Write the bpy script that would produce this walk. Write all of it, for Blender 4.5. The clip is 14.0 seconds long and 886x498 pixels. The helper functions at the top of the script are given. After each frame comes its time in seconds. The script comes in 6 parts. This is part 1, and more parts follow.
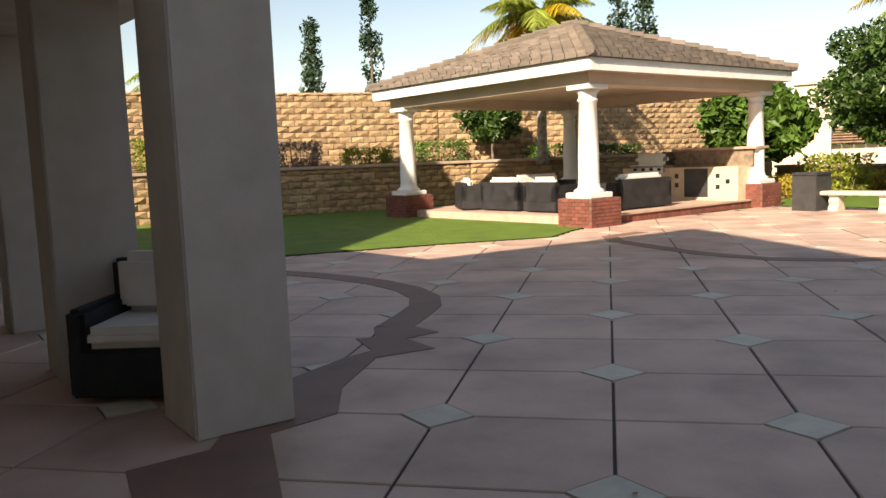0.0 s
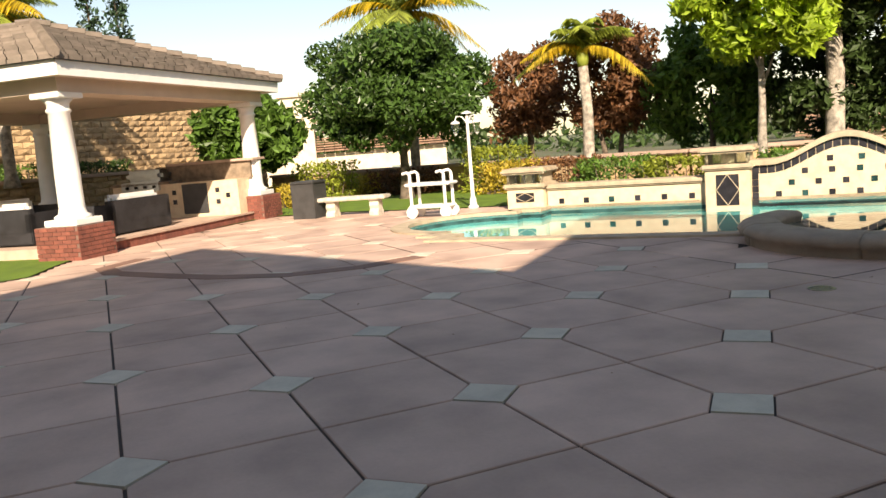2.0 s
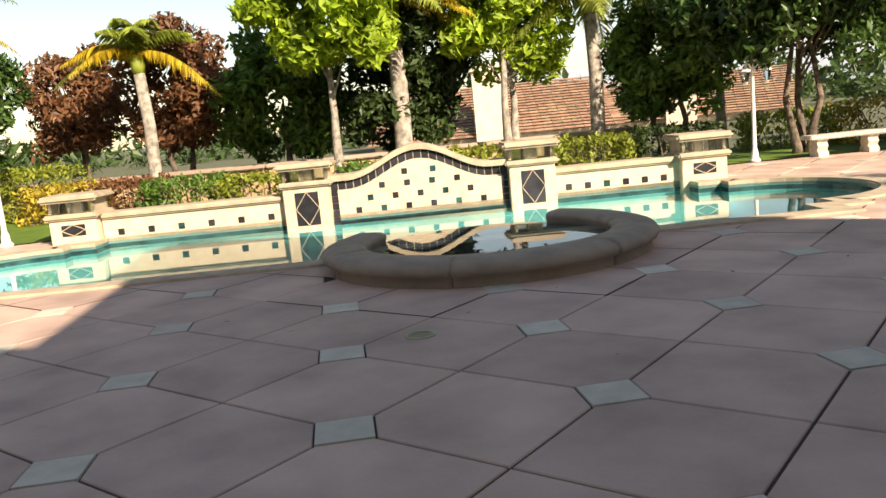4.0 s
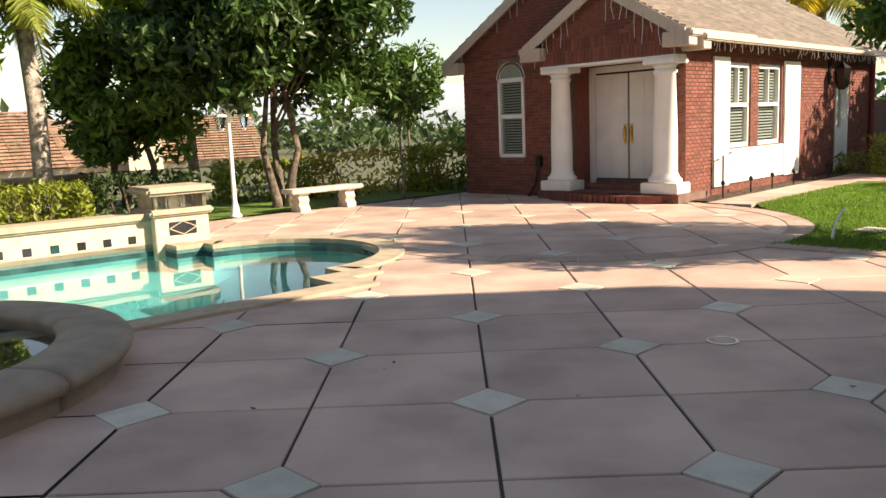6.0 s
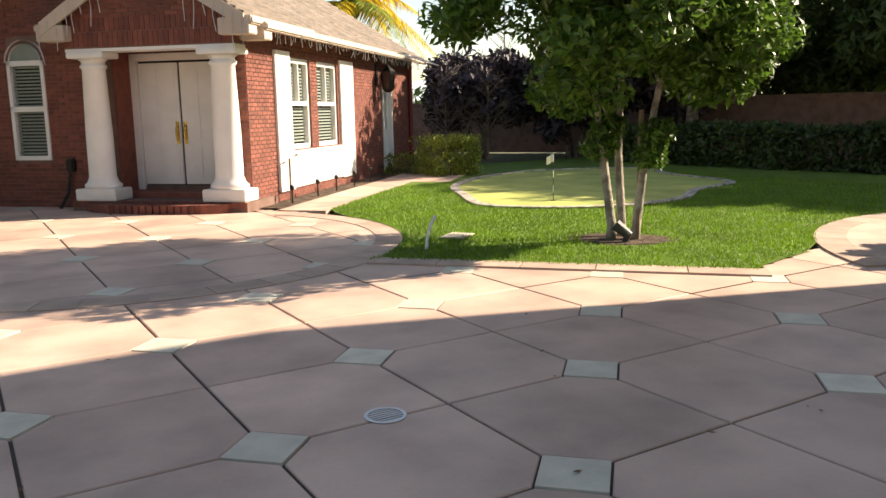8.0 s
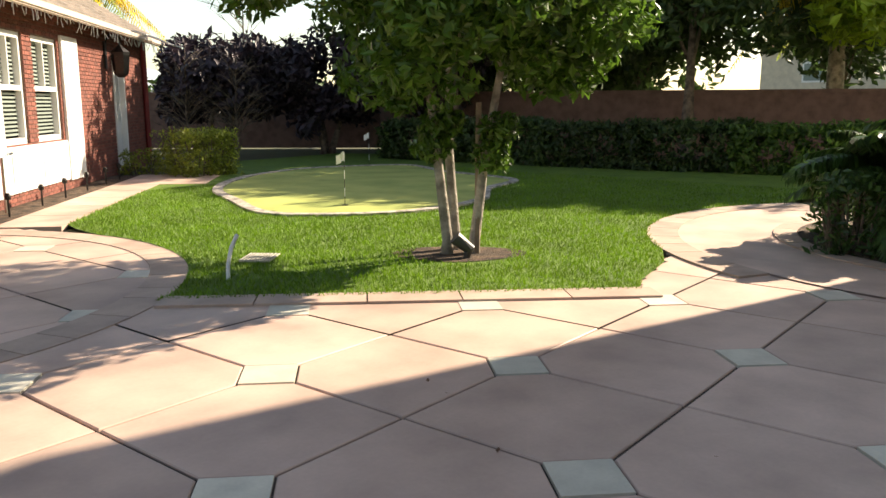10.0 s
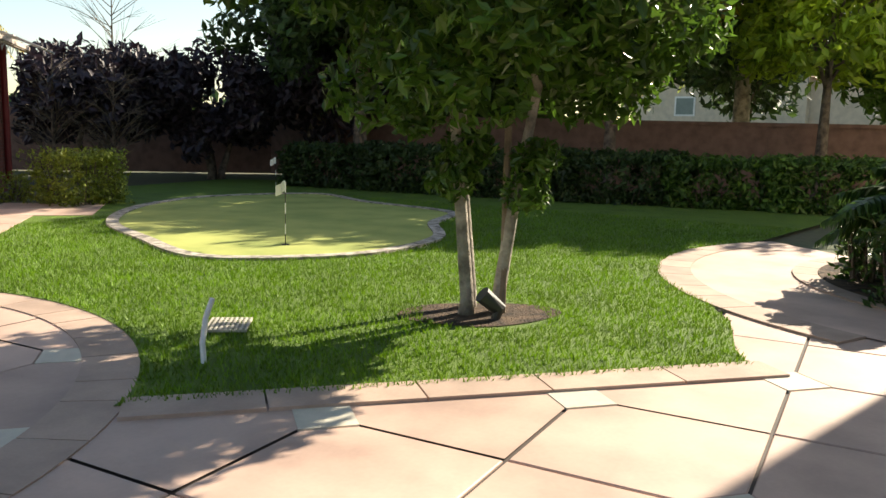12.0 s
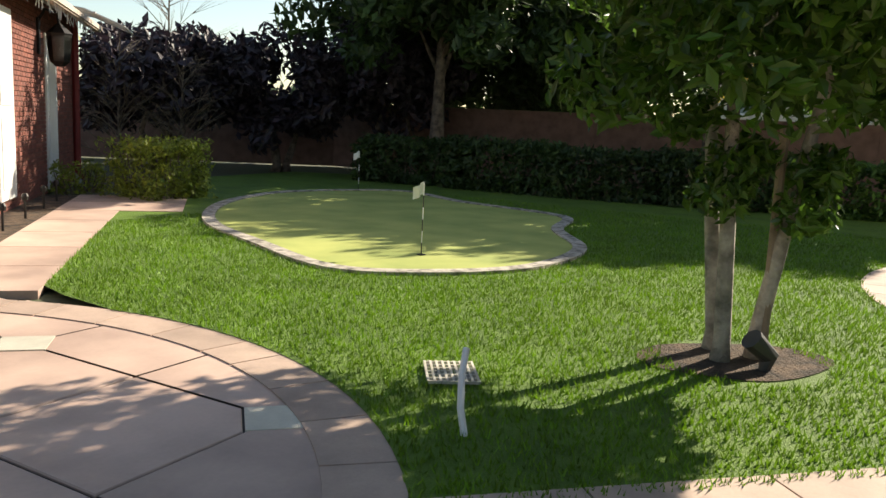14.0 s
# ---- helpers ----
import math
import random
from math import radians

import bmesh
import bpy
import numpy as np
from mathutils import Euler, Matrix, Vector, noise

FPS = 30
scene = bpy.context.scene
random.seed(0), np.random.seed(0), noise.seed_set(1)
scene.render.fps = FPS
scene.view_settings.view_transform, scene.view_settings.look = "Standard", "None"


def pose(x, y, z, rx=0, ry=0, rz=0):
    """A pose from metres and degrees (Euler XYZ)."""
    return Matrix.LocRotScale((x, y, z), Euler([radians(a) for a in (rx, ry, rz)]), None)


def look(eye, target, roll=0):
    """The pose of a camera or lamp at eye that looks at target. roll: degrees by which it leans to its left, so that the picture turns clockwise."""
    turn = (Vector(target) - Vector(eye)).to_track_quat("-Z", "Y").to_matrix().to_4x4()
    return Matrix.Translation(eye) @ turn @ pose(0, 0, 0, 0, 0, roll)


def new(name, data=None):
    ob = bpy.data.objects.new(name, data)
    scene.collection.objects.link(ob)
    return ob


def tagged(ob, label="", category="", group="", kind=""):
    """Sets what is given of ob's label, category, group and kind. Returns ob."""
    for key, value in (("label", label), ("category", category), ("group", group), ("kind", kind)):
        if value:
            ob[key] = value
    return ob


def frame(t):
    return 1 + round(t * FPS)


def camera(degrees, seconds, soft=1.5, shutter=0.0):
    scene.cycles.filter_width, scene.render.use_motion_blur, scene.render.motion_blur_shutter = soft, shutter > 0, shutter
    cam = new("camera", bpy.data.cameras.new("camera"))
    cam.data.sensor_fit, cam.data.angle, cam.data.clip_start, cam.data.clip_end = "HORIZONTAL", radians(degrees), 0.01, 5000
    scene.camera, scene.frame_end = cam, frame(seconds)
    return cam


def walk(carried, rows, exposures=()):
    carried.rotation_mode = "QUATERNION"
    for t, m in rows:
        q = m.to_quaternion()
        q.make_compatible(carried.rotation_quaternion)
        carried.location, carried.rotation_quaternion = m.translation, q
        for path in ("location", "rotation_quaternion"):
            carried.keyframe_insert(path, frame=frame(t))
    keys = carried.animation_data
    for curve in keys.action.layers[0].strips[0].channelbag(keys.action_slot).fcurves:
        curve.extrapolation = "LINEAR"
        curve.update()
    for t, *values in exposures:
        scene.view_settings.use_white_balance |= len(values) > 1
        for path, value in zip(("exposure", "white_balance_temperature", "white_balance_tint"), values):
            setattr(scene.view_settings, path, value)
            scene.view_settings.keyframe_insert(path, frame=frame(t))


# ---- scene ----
cam = camera(58.0, 14.0)
PATH = [
    (0, (3.731, -3.313, 1.61), (1.785, -3.72, 1.391), -2.2),
    (0.5, (3.487, -3.451, 1.619), (1.502, -3.513, 1.388), -3.8),
    (1, (3.129, -3.398, 1.582), (1.156, -3.189, 1.332), -3.7),
    (1.5, (2.706, -3.329, 1.594), (0.767, -2.9, 1.356), -3.2),
    (2, (2.336, -3.231, 1.609), (0.509, -2.461, 1.351), -4.7),
    (2.5, (2.031, -2.98, 1.634), (0.332, -1.969, 1.328), -4.5),
    (3, (1.719, -2.829, 1.643), (0.175, -1.603, 1.312), -5.3),
    (3.2, (1.603, -2.766, 1.647), (0.117, -1.469, 1.31), -5.8),
    (5.3, (-0.043, 0.189, 1.67), (-0.583, 2.094, 1.391), -3.5),
    (5.5, (-0.101, 0.367, 1.667), (-0.492, 2.307, 1.377), -3.5),
    (6, (-0.175, 0.794, 1.674), (-0.204, 2.771, 1.372), -2.4),
    (6.5, (-0.168, 1.264, 1.668), (0.131, 3.215, 1.351), -1.8),
    (7, (-0.212, 1.758, 1.649), (0.38, 3.639, 1.314), -1.7),
    (7.5, (-0.146, 2.283, 1.658), (0.657, 4.082, 1.317), -0.7),
    (8, (-0.131, 2.842, 1.67), (0.902, 4.521, 1.331), -1.0),
    (8.5, (-0.004, 3.38, 1.657), (1.185, 4.951, 1.31), -1.1),
    (9, (0.067, 3.919, 1.655), (1.362, 5.4, 1.297), -1.0),
    (9.2, (0.083, 4.13, 1.664), (1.419, 5.574, 1.303), -0.9),
    (11.3, (0.771, 6.515, 1.599), (2.511, 7.434, 1.244), 0.4),
    (11.5, (0.812, 6.731, 1.609), (2.556, 7.643, 1.252), 0.2),
    (12, (0.954, 7.316, 1.593), (2.694, 8.257, 1.3), 1.5),
    (12.5, (1.001, 7.889, 1.575), (2.688, 8.936, 1.331), 2.5),
    (13, (1.089, 8.38, 1.566), (2.714, 9.511, 1.281), 1.8),
    (13.5, (1.224, 8.926, 1.553), (2.836, 10.074, 1.269), 2.5),
    (14, (1.321, 9.392, 1.578), (3.038, 10.369, 1.265), 2.8),
]
walk(cam, [(t, look(eye, target, roll)) for t, eye, target, roll in PATH],
     exposures=[(0, 0.98, 8300, 15), (3, 1.02, 8300, 15), (6, 1.15, 8200, 14), (9, 1.4, 8200, 13), (11.5, 1.25, 7700, 9), (14, 1.0, 7400, 8)])
# the plan is laid out in paving modules; one module is M metres
M = 1.1

# ---- world, sun ----
SUN_AZ, SUN_EL = math.atan2(-0.309, 0.951), radians(31)
world = bpy.data.worlds.new("world")
scene.world = world
world.use_nodes = True
wn = world.node_tree
sky = wn.nodes.new("ShaderNodeTexSky")
sky.sky_type = "NISHITA"
sky.sun_disc = False
sky.sun_elevation = SUN_EL
sky.sun_rotation = math.pi / 2 - SUN_AZ
sky.air_density, sky.dust_density, sky.ozone_density = 1.0, 0.6, 1.2
wn.nodes["Background"].inputs[1].default_value = 0.092
wn.links.new(sky.outputs[0], wn.nodes["Background"].inputs[0])
sun = new("sun", bpy.data.lights.new("sun", "SUN"))
sun.data.energy, sun.data.angle, sun.data.color = 5.0, radians(0.53), (1.0, 0.95, 0.87)
sd = Vector((math.cos(SUN_AZ) * math.cos(SUN_EL), math.sin(SUN_AZ) * math.cos(SUN_EL), math.sin(SUN_EL)))
sun.matrix_world = look(sd * 60, (0, 0, 0))


# ---- materials ----
def material(name, color, rough=0.7, metal=0.0, var=0.18, scale=4.0, grain=60.0, bump=0.15, dist=0.004, tint=None, rand=0.0, trans=0.0,
             spec=0.5, island=False):
    """Principled surface with large blotches, fine grain and relief."""
    m = bpy.data.materials.new(name)
    m.use_nodes = True
    n, l = m.node_tree.nodes, m.node_tree.links
    b = n["Principled BSDF"]
    b.inputs["Roughness"].default_value, b.inputs["Metallic"].default_value = rough, metal
    b.inputs["Specular IOR Level"].default_value = spec
    co = n.new("ShaderNodeNewGeometry")
    t1, t2 = n.new("ShaderNodeTexNoise"), n.new("ShaderNodeTexNoise")
    t1.inputs["Scale"].default_value, t1.inputs["Detail"].default_value = scale, 6
    t2.inputs["Scale"].default_value, t2.inputs["Detail"].default_value = grain, 3
    l.new(co.outputs["Position"], t1.inputs["Vector"])
    l.new(co.outputs["Position"], t2.inputs["Vector"])
    mix = n.new("ShaderNodeMix")
    mix.data_type = "RGBA"
    other = tint or tuple(c * (1 - 2.2 * var) for c in color)
    mix.inputs[6].default_value, mix.inputs[7].default_value = (*color, 1), (*other, 1)
    ramp = n.new("ShaderNodeMapRange")
    ramp.inputs[1].default_value, ramp.inputs[2].default_value = 0.38, 0.68
    l.new(t1.outputs[0], ramp.inputs[0])
    l.new(ramp.outputs[0], mix.inputs[0])
    hsv = n.new("ShaderNodeHueSaturation")
    val = n.new("ShaderNodeMapRange")
    val.inputs[3].default_value, val.inputs[4].default_value = 1 - var, 1 + var
    l.new(t2.outputs[0], val.inputs[0])
    last = val.outputs[0]
    if rand:
        src = (co.outputs["Random Per Island"] if island else n.new("ShaderNodeObjectInfo").outputs["Random"])
        r = n.new("ShaderNodeMapRange")
        r.inputs[3].default_value, r.inputs[4].default_value = 1 - rand, 1 + rand
        l.new(src, r.inputs[0])
        mul = n.new("ShaderNodeMath")
        mul.operation = "MULTIPLY"
        l.new(last, mul.inputs[0])
        l.new(r.outputs[0], mul.inputs[1])
        last = mul.outputs[0]
    l.new(last, hsv.inputs["Value"])
    l.new(mix.outputs[2], hsv.inputs["Color"])
    l.new(hsv.outputs[0], b.inputs["Base Color"])
    if bump:
        bp = n.new("ShaderNodeBump")
        bp.inputs["Strength"].default_value, bp.inputs["Distance"].default_value = bump, dist
        l.new(t2.outputs[0], bp.inputs["Height"])
        l.new(bp.outputs[0], b.inputs["Normal"])
    if trans:
        out = n["Material Output"]
        tr, ms = n.new("ShaderNodeBsdfTranslucent"), n.new("ShaderNodeMixShader")
        l.new(hsv.outputs[0], tr.inputs["Color"])
        ms.inputs[0].default_value = trans
        l.new(b.outputs[0], ms.inputs[1])
        l.new(tr.outputs[0], ms.inputs[2])
        l.new(ms.outputs[0], out.inputs["Surface"])
    return m


def clear(name, color, ior, rough=0.0, ripple=0.0):
    m = bpy.data.materials.new(name)
    m.use_nodes = True
    n, l = m.node_tree.nodes, m.node_tree.links
    b = n["Principled BSDF"]
    b.inputs["Base Color"].default_value = (*color, 1)
    b.inputs["Transmission Weight"].default_value = 1
    b.inputs["Roughness"].default_value, b.inputs["IOR"].default_value = rough, ior
    if ripple:
        t = n.new("ShaderNodeTexNoise")
        t.inputs["Scale"].default_value, t.inputs["Detail"].default_value = 1.6, 2
        co = n.new("ShaderNodeNewGeometry")
        l.new(co.outputs["Position"], t.inputs["Vector"])
        bp = n.new("ShaderNodeBump")
        bp.inputs["Strength"].default_value, bp.inputs["Distance"].default_value = ripple, 0.02
        l.new(t.outputs[0], bp.inputs["Height"])
        l.new(bp.outputs[0], b.inputs["Normal"])
    return m


SLAB = material("stained_concrete", (0.60, 0.42, 0.335), 0.6, var=0.07, scale=1.3, grain=35, tint=(0.40, 0.275, 0.22), rand=0.11, bump=0.06)
BASE = material("joint_concrete", (0.07, 0.05, 0.04), 0.8, var=0.1, scale=2)
INSERT = material("pale_insert", (0.60, 0.555, 0.45), 0.7, var=0.08, scale=5, rand=0.12)
BAND = material("brown_band_concrete", (0.24, 0.135, 0.10), 0.65, var=0.1, scale=2, rand=0.08)
CURB = material("tan_curb_concrete", (0.48, 0.345, 0.27), 0.75, var=0.1, scale=3, rand=0.12)
COPING = material("pool_coping", (0.47, 0.38, 0.27), 0.75, var=0.12, scale=5)
SPACOP = material("spa_coping", (0.34, 0.27, 0.20), 0.7, var=0.12, scale=4)
JOINT = material("dark_joint", (0.03, 0.025, 0.02), 0.9)
GRASS = material("lawn_grass", (0.12, 0.21, 0.016), 0.8, var=0.25, scale=1.6, grain=90, bump=0.8, dist=0.03, tint=(0.08, 0.15, 0.012))
BLADE = material("grass_blades", (0.15, 0.29, 0.013), 0.6, var=0.15, scale=1.4, rand=0.35, island=True, trans=0.35, bump=0, tint=(0.11, 0.20, 0.015))
TURF = material("putting_turf", (0.43, 0.45, 0.12), 0.9, var=0.10, scale=1.2, grain=160, tint=(0.28, 0.33, 0.08), bump=0.3)
PEBBLE = material("pebble_curb", (0.56, 0.49, 0.41), 0.9, var=0.35, scale=9, grain=90, bump=0.8, dist=0.01)
SOIL = material("garden_soil", (0.12, 0.075, 0.045), 0.95, var=0.4, scale=6, grain=40, bump=1, dist=0.04)
EARTH = material("open_ground", (0.09, 0.11, 0.05), 0.95, var=0.3, scale=0.3, grain=9, tint=(0.11, 0.10, 0.06), bump=0.5, dist=0.03)
BRICK = material("red_brick", (0.21, 0.066, 0.045), 0.85, var=0.2, scale=7, grain=70, rand=0.25, bump=0.4, tint=(0.15, 0.05, 0.037))
BRICKI = material("red_brick_courses", (0.21, 0.066, 0.045), 0.85, var=0.2, scale=7, grain=70, rand=0.25, island=True, bump=0.4, tint=(0.15, 0.05, 0.037))
MORTAR = material("mortar", (0.20, 0.12, 0.095), 0.95, var=0.15)
STONE = material("split_block", (0.42, 0.29, 0.165), 0.95, var=0.22, scale=5, grain=25, rand=0.22, island=True, bump=1.0, dist=0.03, tint=(0.33, 0.22, 0.12))
WHITE = material("white_paint", (0.80, 0.79, 0.76), 0.45, var=0.03, scale=3, tint=(0.74, 0.73, 0.70), bump=0.05)
STUCCO = material("grey_stucco", (0.52, 0.48, 0.44), 0.9, var=0.06, scale=4, grain=120, bump=0.6, tint=(0.46, 0.42, 0.38))
CREAM = material("cream_stucco", (0.66, 0.56, 0.43), 0.9, var=0.08, scale=3, grain=110, bump=0.5)
TAUPE = material("soffit_paint", (0.55, 0.45, 0.37), 0.8, var=0.05, scale=2)
TRAV = material("travertine", (0.66, 0.54, 0.38), 0.6, var=0.12, scale=6, rand=0.08, tint=(0.56, 0.44, 0.30))
BLACKT = material("black_tile", (0.035, 0.035, 0.042), 0.25, var=0.2, rand=0.3, bump=0.05)
BLUET = material("teal_tile", (0.03, 0.09, 0.09), 0.2, var=0.3, rand=0.4)
ROOF = material("roof_tile", (0.205, 0.165, 0.135), 0.9, var=0.2, scale=3, rand=0.2, island=True, bump=0.4, tint=(0.15, 0.125, 0.10))
ROOFR = material("clay_roof_tile", (0.38, 0.22, 0.14), 0.9, var=0.2, scale=3, rand=0.2, island=True)
BARK = material("bark", (0.20, 0.155, 0.115), 0.95, var=0.3, scale=7, grain=30, bump=1, dist=0.03)
PALEBARK = material("pale_bark", (0.42, 0.37, 0.31), 0.95, var=0.3, scale=6, grain=30, bump=1, dist=0.02)
IRON = material("dark_iron", (0.03, 0.027, 0.025), 0.5, 0.6)
WICKER = material("black_wicker", (0.022, 0.022, 0.026), 0.6, var=0.3, grain=150, bump=1, dist=0.01)
CUSHION = material("white_cushion", (0.74, 0.72, 0.68), 0.9, var=0.06, scale=4, bump=0.2)
STEEL = material("steel", (0.5, 0.5, 0.5), 0.3, 1.0, var=0.08)
BRASS = material("brass", (0.75, 0.52, 0.18), 0.25, 1.0, var=0.1)
DARKG = material("dark_plastic", (0.05, 0.05, 0.05), 0.5, var=0.15)
REDPIPE = material("red_painted_metal", (0.22, 0.02, 0.02), 0.5, var=0.1)
WOOD = material("grey_timber", (0.28, 0.21, 0.15), 0.9, var=0.2, scale=6)
BENCHM = material("cast_stone", (0.58, 0.53, 0.44), 0.85, var=0.15, scale=8, grain=80, bump=0.6)
PLASTER = material("pool_plaster", (0.07, 0.34, 0.34), 0.7, var=0.08, scale=1.5)
WATER = clear("pool_water", (0.72, 0.95, 0.95), 1.33, 0.0, 0.035)
GLASS = clear("pane_glass", (0.92, 0.95, 0.95), 1.45)
BLOCKG = clear("glass_block", (0.85, 0.93, 0.90), 1.45, 0.15)
DARKIN = material("dark_interior", (0.03, 0.035, 0.035), 0.9)
BLIND = material("blind_slats", (0.22, 0.26, 0.23), 0.6, var=0.05)
WIRE = material("string_light_wire", (0.55, 0.53, 0.50), 0.6)


def leafm(name, color, rand=0.45, trans=0.35, rough=0.5):
    return material(name, color, rough, var=0.12, scale=0.7, grain=12, rand=rand, island=True, trans=trans, bump=0, tint=tuple(c * 0.6 for c in color))


L_DARK = leafm("dark_leaves", (0.06, 0.125, 0.025), rough=0.35)
L_MID = leafm("green_leaves", (0.10, 0.20, 0.03))
L_LIME = leafm("lime_leaves", (0.34, 0.48, 0.04), trans=0.45)
L_LAWN = leafm("glossy_green_leaves", (0.085, 0.17, 0.022), rough=0.35, trans=0.4)
L_YEL = leafm("yellow_leaves", (0.50, 0.38, 0.05))
L_RUST = leafm("rust_leaves", (0.22, 0.10, 0.045))
L_PURP = leafm("purple_leaves", (0.045, 0.03, 0.04), trans=0.15)
L_PALM = leafm("palm_fronds", (0.36, 0.43, 0.08), trans=0.5)
L_GOLD = leafm("gold_fronds", (0.68, 0.50, 0.05), trans=0.5)
L_BUSH = leafm("bush_leaves", (0.27, 0.32, 0.04))
L_HEDGE = leafm("hedge_leaves", (0.055, 0.10, 0.025))
L_CYP = leafm("cypress_leaves", (0.03, 0.07, 0.03), trans=0.1)
L_DRY = leafm("dry_twigs", (0.20, 0.15, 0.11), trans=0.0)


# ---- mesh helpers ----
def frame_at(x, y, deg, z=0.0):
    return Matrix.Translation((x, y, z)) @ Matrix.Rotation(radians(deg), 4, "Z")


I4 = Matrix.Identity(4)


def part(name, bm, mat, parent=None, label="", F=I4, smooth=False):
    """Links a bmesh, given in modules in the frame F, as one mesh object."""
    bmesh.ops.transform(bm, matrix=Matrix.Scale(M, 4) @ F, verts=bm.verts)
    me = bpy.data.meshes.new(name)
    bm.to_mesh(me)
    bm.free()
    me.materials.append(mat)
    if smooth:
        for p in me.polygons:
            p.use_smooth = True
    ob = new(name, me)
    if parent is not None:
        ob.parent = parent
        ob.matrix_parent_inverse = parent.matrix_world.inverted()
    if label:
        ob["label"] = label
    return ob


def raw(name, verts, faces, mat, parent=None, label="", scale=True):
    me = bpy.data.meshes.new(name)
    v = np.asarray(verts, float) * (M if scale else 1)
    me.from_pydata(v.tolist(), [], faces)
    me.materials.append(mat)
    ob = new(name, me)
    if parent is not None:
        ob.parent = parent
        ob.matrix_parent_inverse = parent.matrix_world.inverted()
    if label:
        ob["label"] = label
    return ob


def thing(name, x, y, label, category, group="", z=0.0, kind=""):
    e = new(name)
    e.matrix_world = Matrix.Translation((x * M, y * M, z * M))
    e.empty_display_size = 0.1
    bpy.context.view_layer.update()
    return tagged(e, label, category, group, kind)


def at(F, x, y):
    v = F @ Vector((x, y, 0))
    return v.x, v.y


def box(bm, x0, x1, y0, y1, z0, z1, bev=0.0, R=None):
    g = bmesh.ops.create_cube(bm, size=1)["verts"]
    for v in g:
        v.co = Vector(((x0 + x1) / 2 + v.co.x * (x1 - x0), (y0 + y1) / 2 + v.co.y * (y1 - y0), (z0 + z1) / 2 + v.co.z * (z1 - z0)))
    if R is not None:
        bmesh.ops.transform(bm, matrix=R, verts=g)
    if bev:
        es = {e for v in g for e in v.link_edges}
        bmesh.ops.bevel(bm, geom=list(es), offset=bev, segments=2, affect="EDGES")
    return bm


def B(*a, **k):
    return box(bmesh.new(), *a, **k)


def prism(bm, poly, z0, z1):
    lo, hi = [bm.verts.new((x, y, z0)) for x, y in poly], [bm.verts.new((x, y, z1)) for x, y in poly]
    n = len(poly)
    bm.faces.new(hi)
    bm.faces.new(lo[::-1])
    for i in range(n):
        bm.faces.new((lo[i], lo[(i + 1) % n], hi[(i + 1) % n], hi[i]))
    bmesh.ops.recalc_face_normals(bm, faces=bm.faces)
    return bm


def lathe(bm, prof, cx=0, cy=0, seg=24):
    rings = []
    for r, z in prof:
        rings.append([bm.verts.new((cx + r * math.cos(2 * math.pi * i / seg), cy + r * math.sin(2 * math.pi * i / seg), z)) for i in range(seg)])
    for a, b in zip(rings, rings[1:]):
        for i in range(seg):
            bm.faces.new((a[i], a[(i + 1) % seg], b[(i + 1) % seg], b[i]))
    bm.faces.new(rings[0][::-1])
    bm.faces.new(rings[-1])
    return bm


def tube(bm, pts, rads, seg=8):
    pts = [Vector(p) for p in pts]
    if not hasattr(rads, "__len__"):
        rads = [rads] * len(pts)
    rings = []
    for i, p in enumerate(pts):
        d = (pts[min(i + 1, len(pts) - 1)] - pts[max(i - 1, 0)]).normalized()
        a = d.cross(Vector((0.13, 0.98, 0.21))).normalized()
        b = d.cross(a)
        rings.append([bm.verts.new(p + rads[i] * (math.cos(2 * math.pi * k / seg) * a + math.sin(2 * math.pi * k / seg) * b)) for k in range(seg)])
    for a, b in zip(rings, rings[1:]):
        for i in range(seg):
            bm.faces.new((a[i], a[(i + 1) % seg], b[(i + 1) % seg], b[i]))
    bm.faces.new(rings[0][::-1])
    bm.faces.new(rings[-1])
    bmesh.ops.recalc_face_normals(bm, faces=bm.faces)
    return bm


def arc(cx, cy, r, a0, a1, n=32):
    return [(cx + r * math.cos(radians(a0 + (a1 - a0) * i / n)), cy + r * math.sin(radians(a0 + (a1 - a0) * i / n))) for i in range(n + 1)]


def strip(bm, inner, outer, z0, z1):
    """A band between two lines of the same number of points."""
    n = len(inner)
    q = [[bm.verts.new((p[0], p[1], z)) for p in ln] for ln in (inner, outer) for z in (z0, z1)]
    for i in range(n - 1):
        bm.faces.new((q[1][i], q[1][i + 1], q[3][i + 1], q[3][i]))
        bm.faces.new((q[0][i], q[0][i + 1], q[1][i + 1], q[1][i]))
        bm.faces.new((q[2][i], q[3][i], q[3][i + 1], q[2][i + 1]))
    for i in (0, n - 1):
        bm.faces.new((q[0][i], q[1][i], q[3][i], q[2][i]))
    bmesh.ops.recalc_face_normals(bm, faces=bm.faces)
    return bm


def smooth_loop(pts, sub=6):
    """A closed Catmull-Rom line through the points."""
    out, n = [], len(pts)
    for i in range(n):
        p0, p1, p2, p3 = (np.array(pts[(i + k) % n], float) for k in (-1, 0, 1, 2))
        for s in range(sub):
            t = s / sub
            out.append(tuple(0.5 * (2 * p1 + (p2 - p0) * t + (2 * p0 - 5 * p1 + 4 * p2 - p3) * t * t + (3 * p1 - p0 - 3 * p2 + p3) * t ** 3)))
    return out


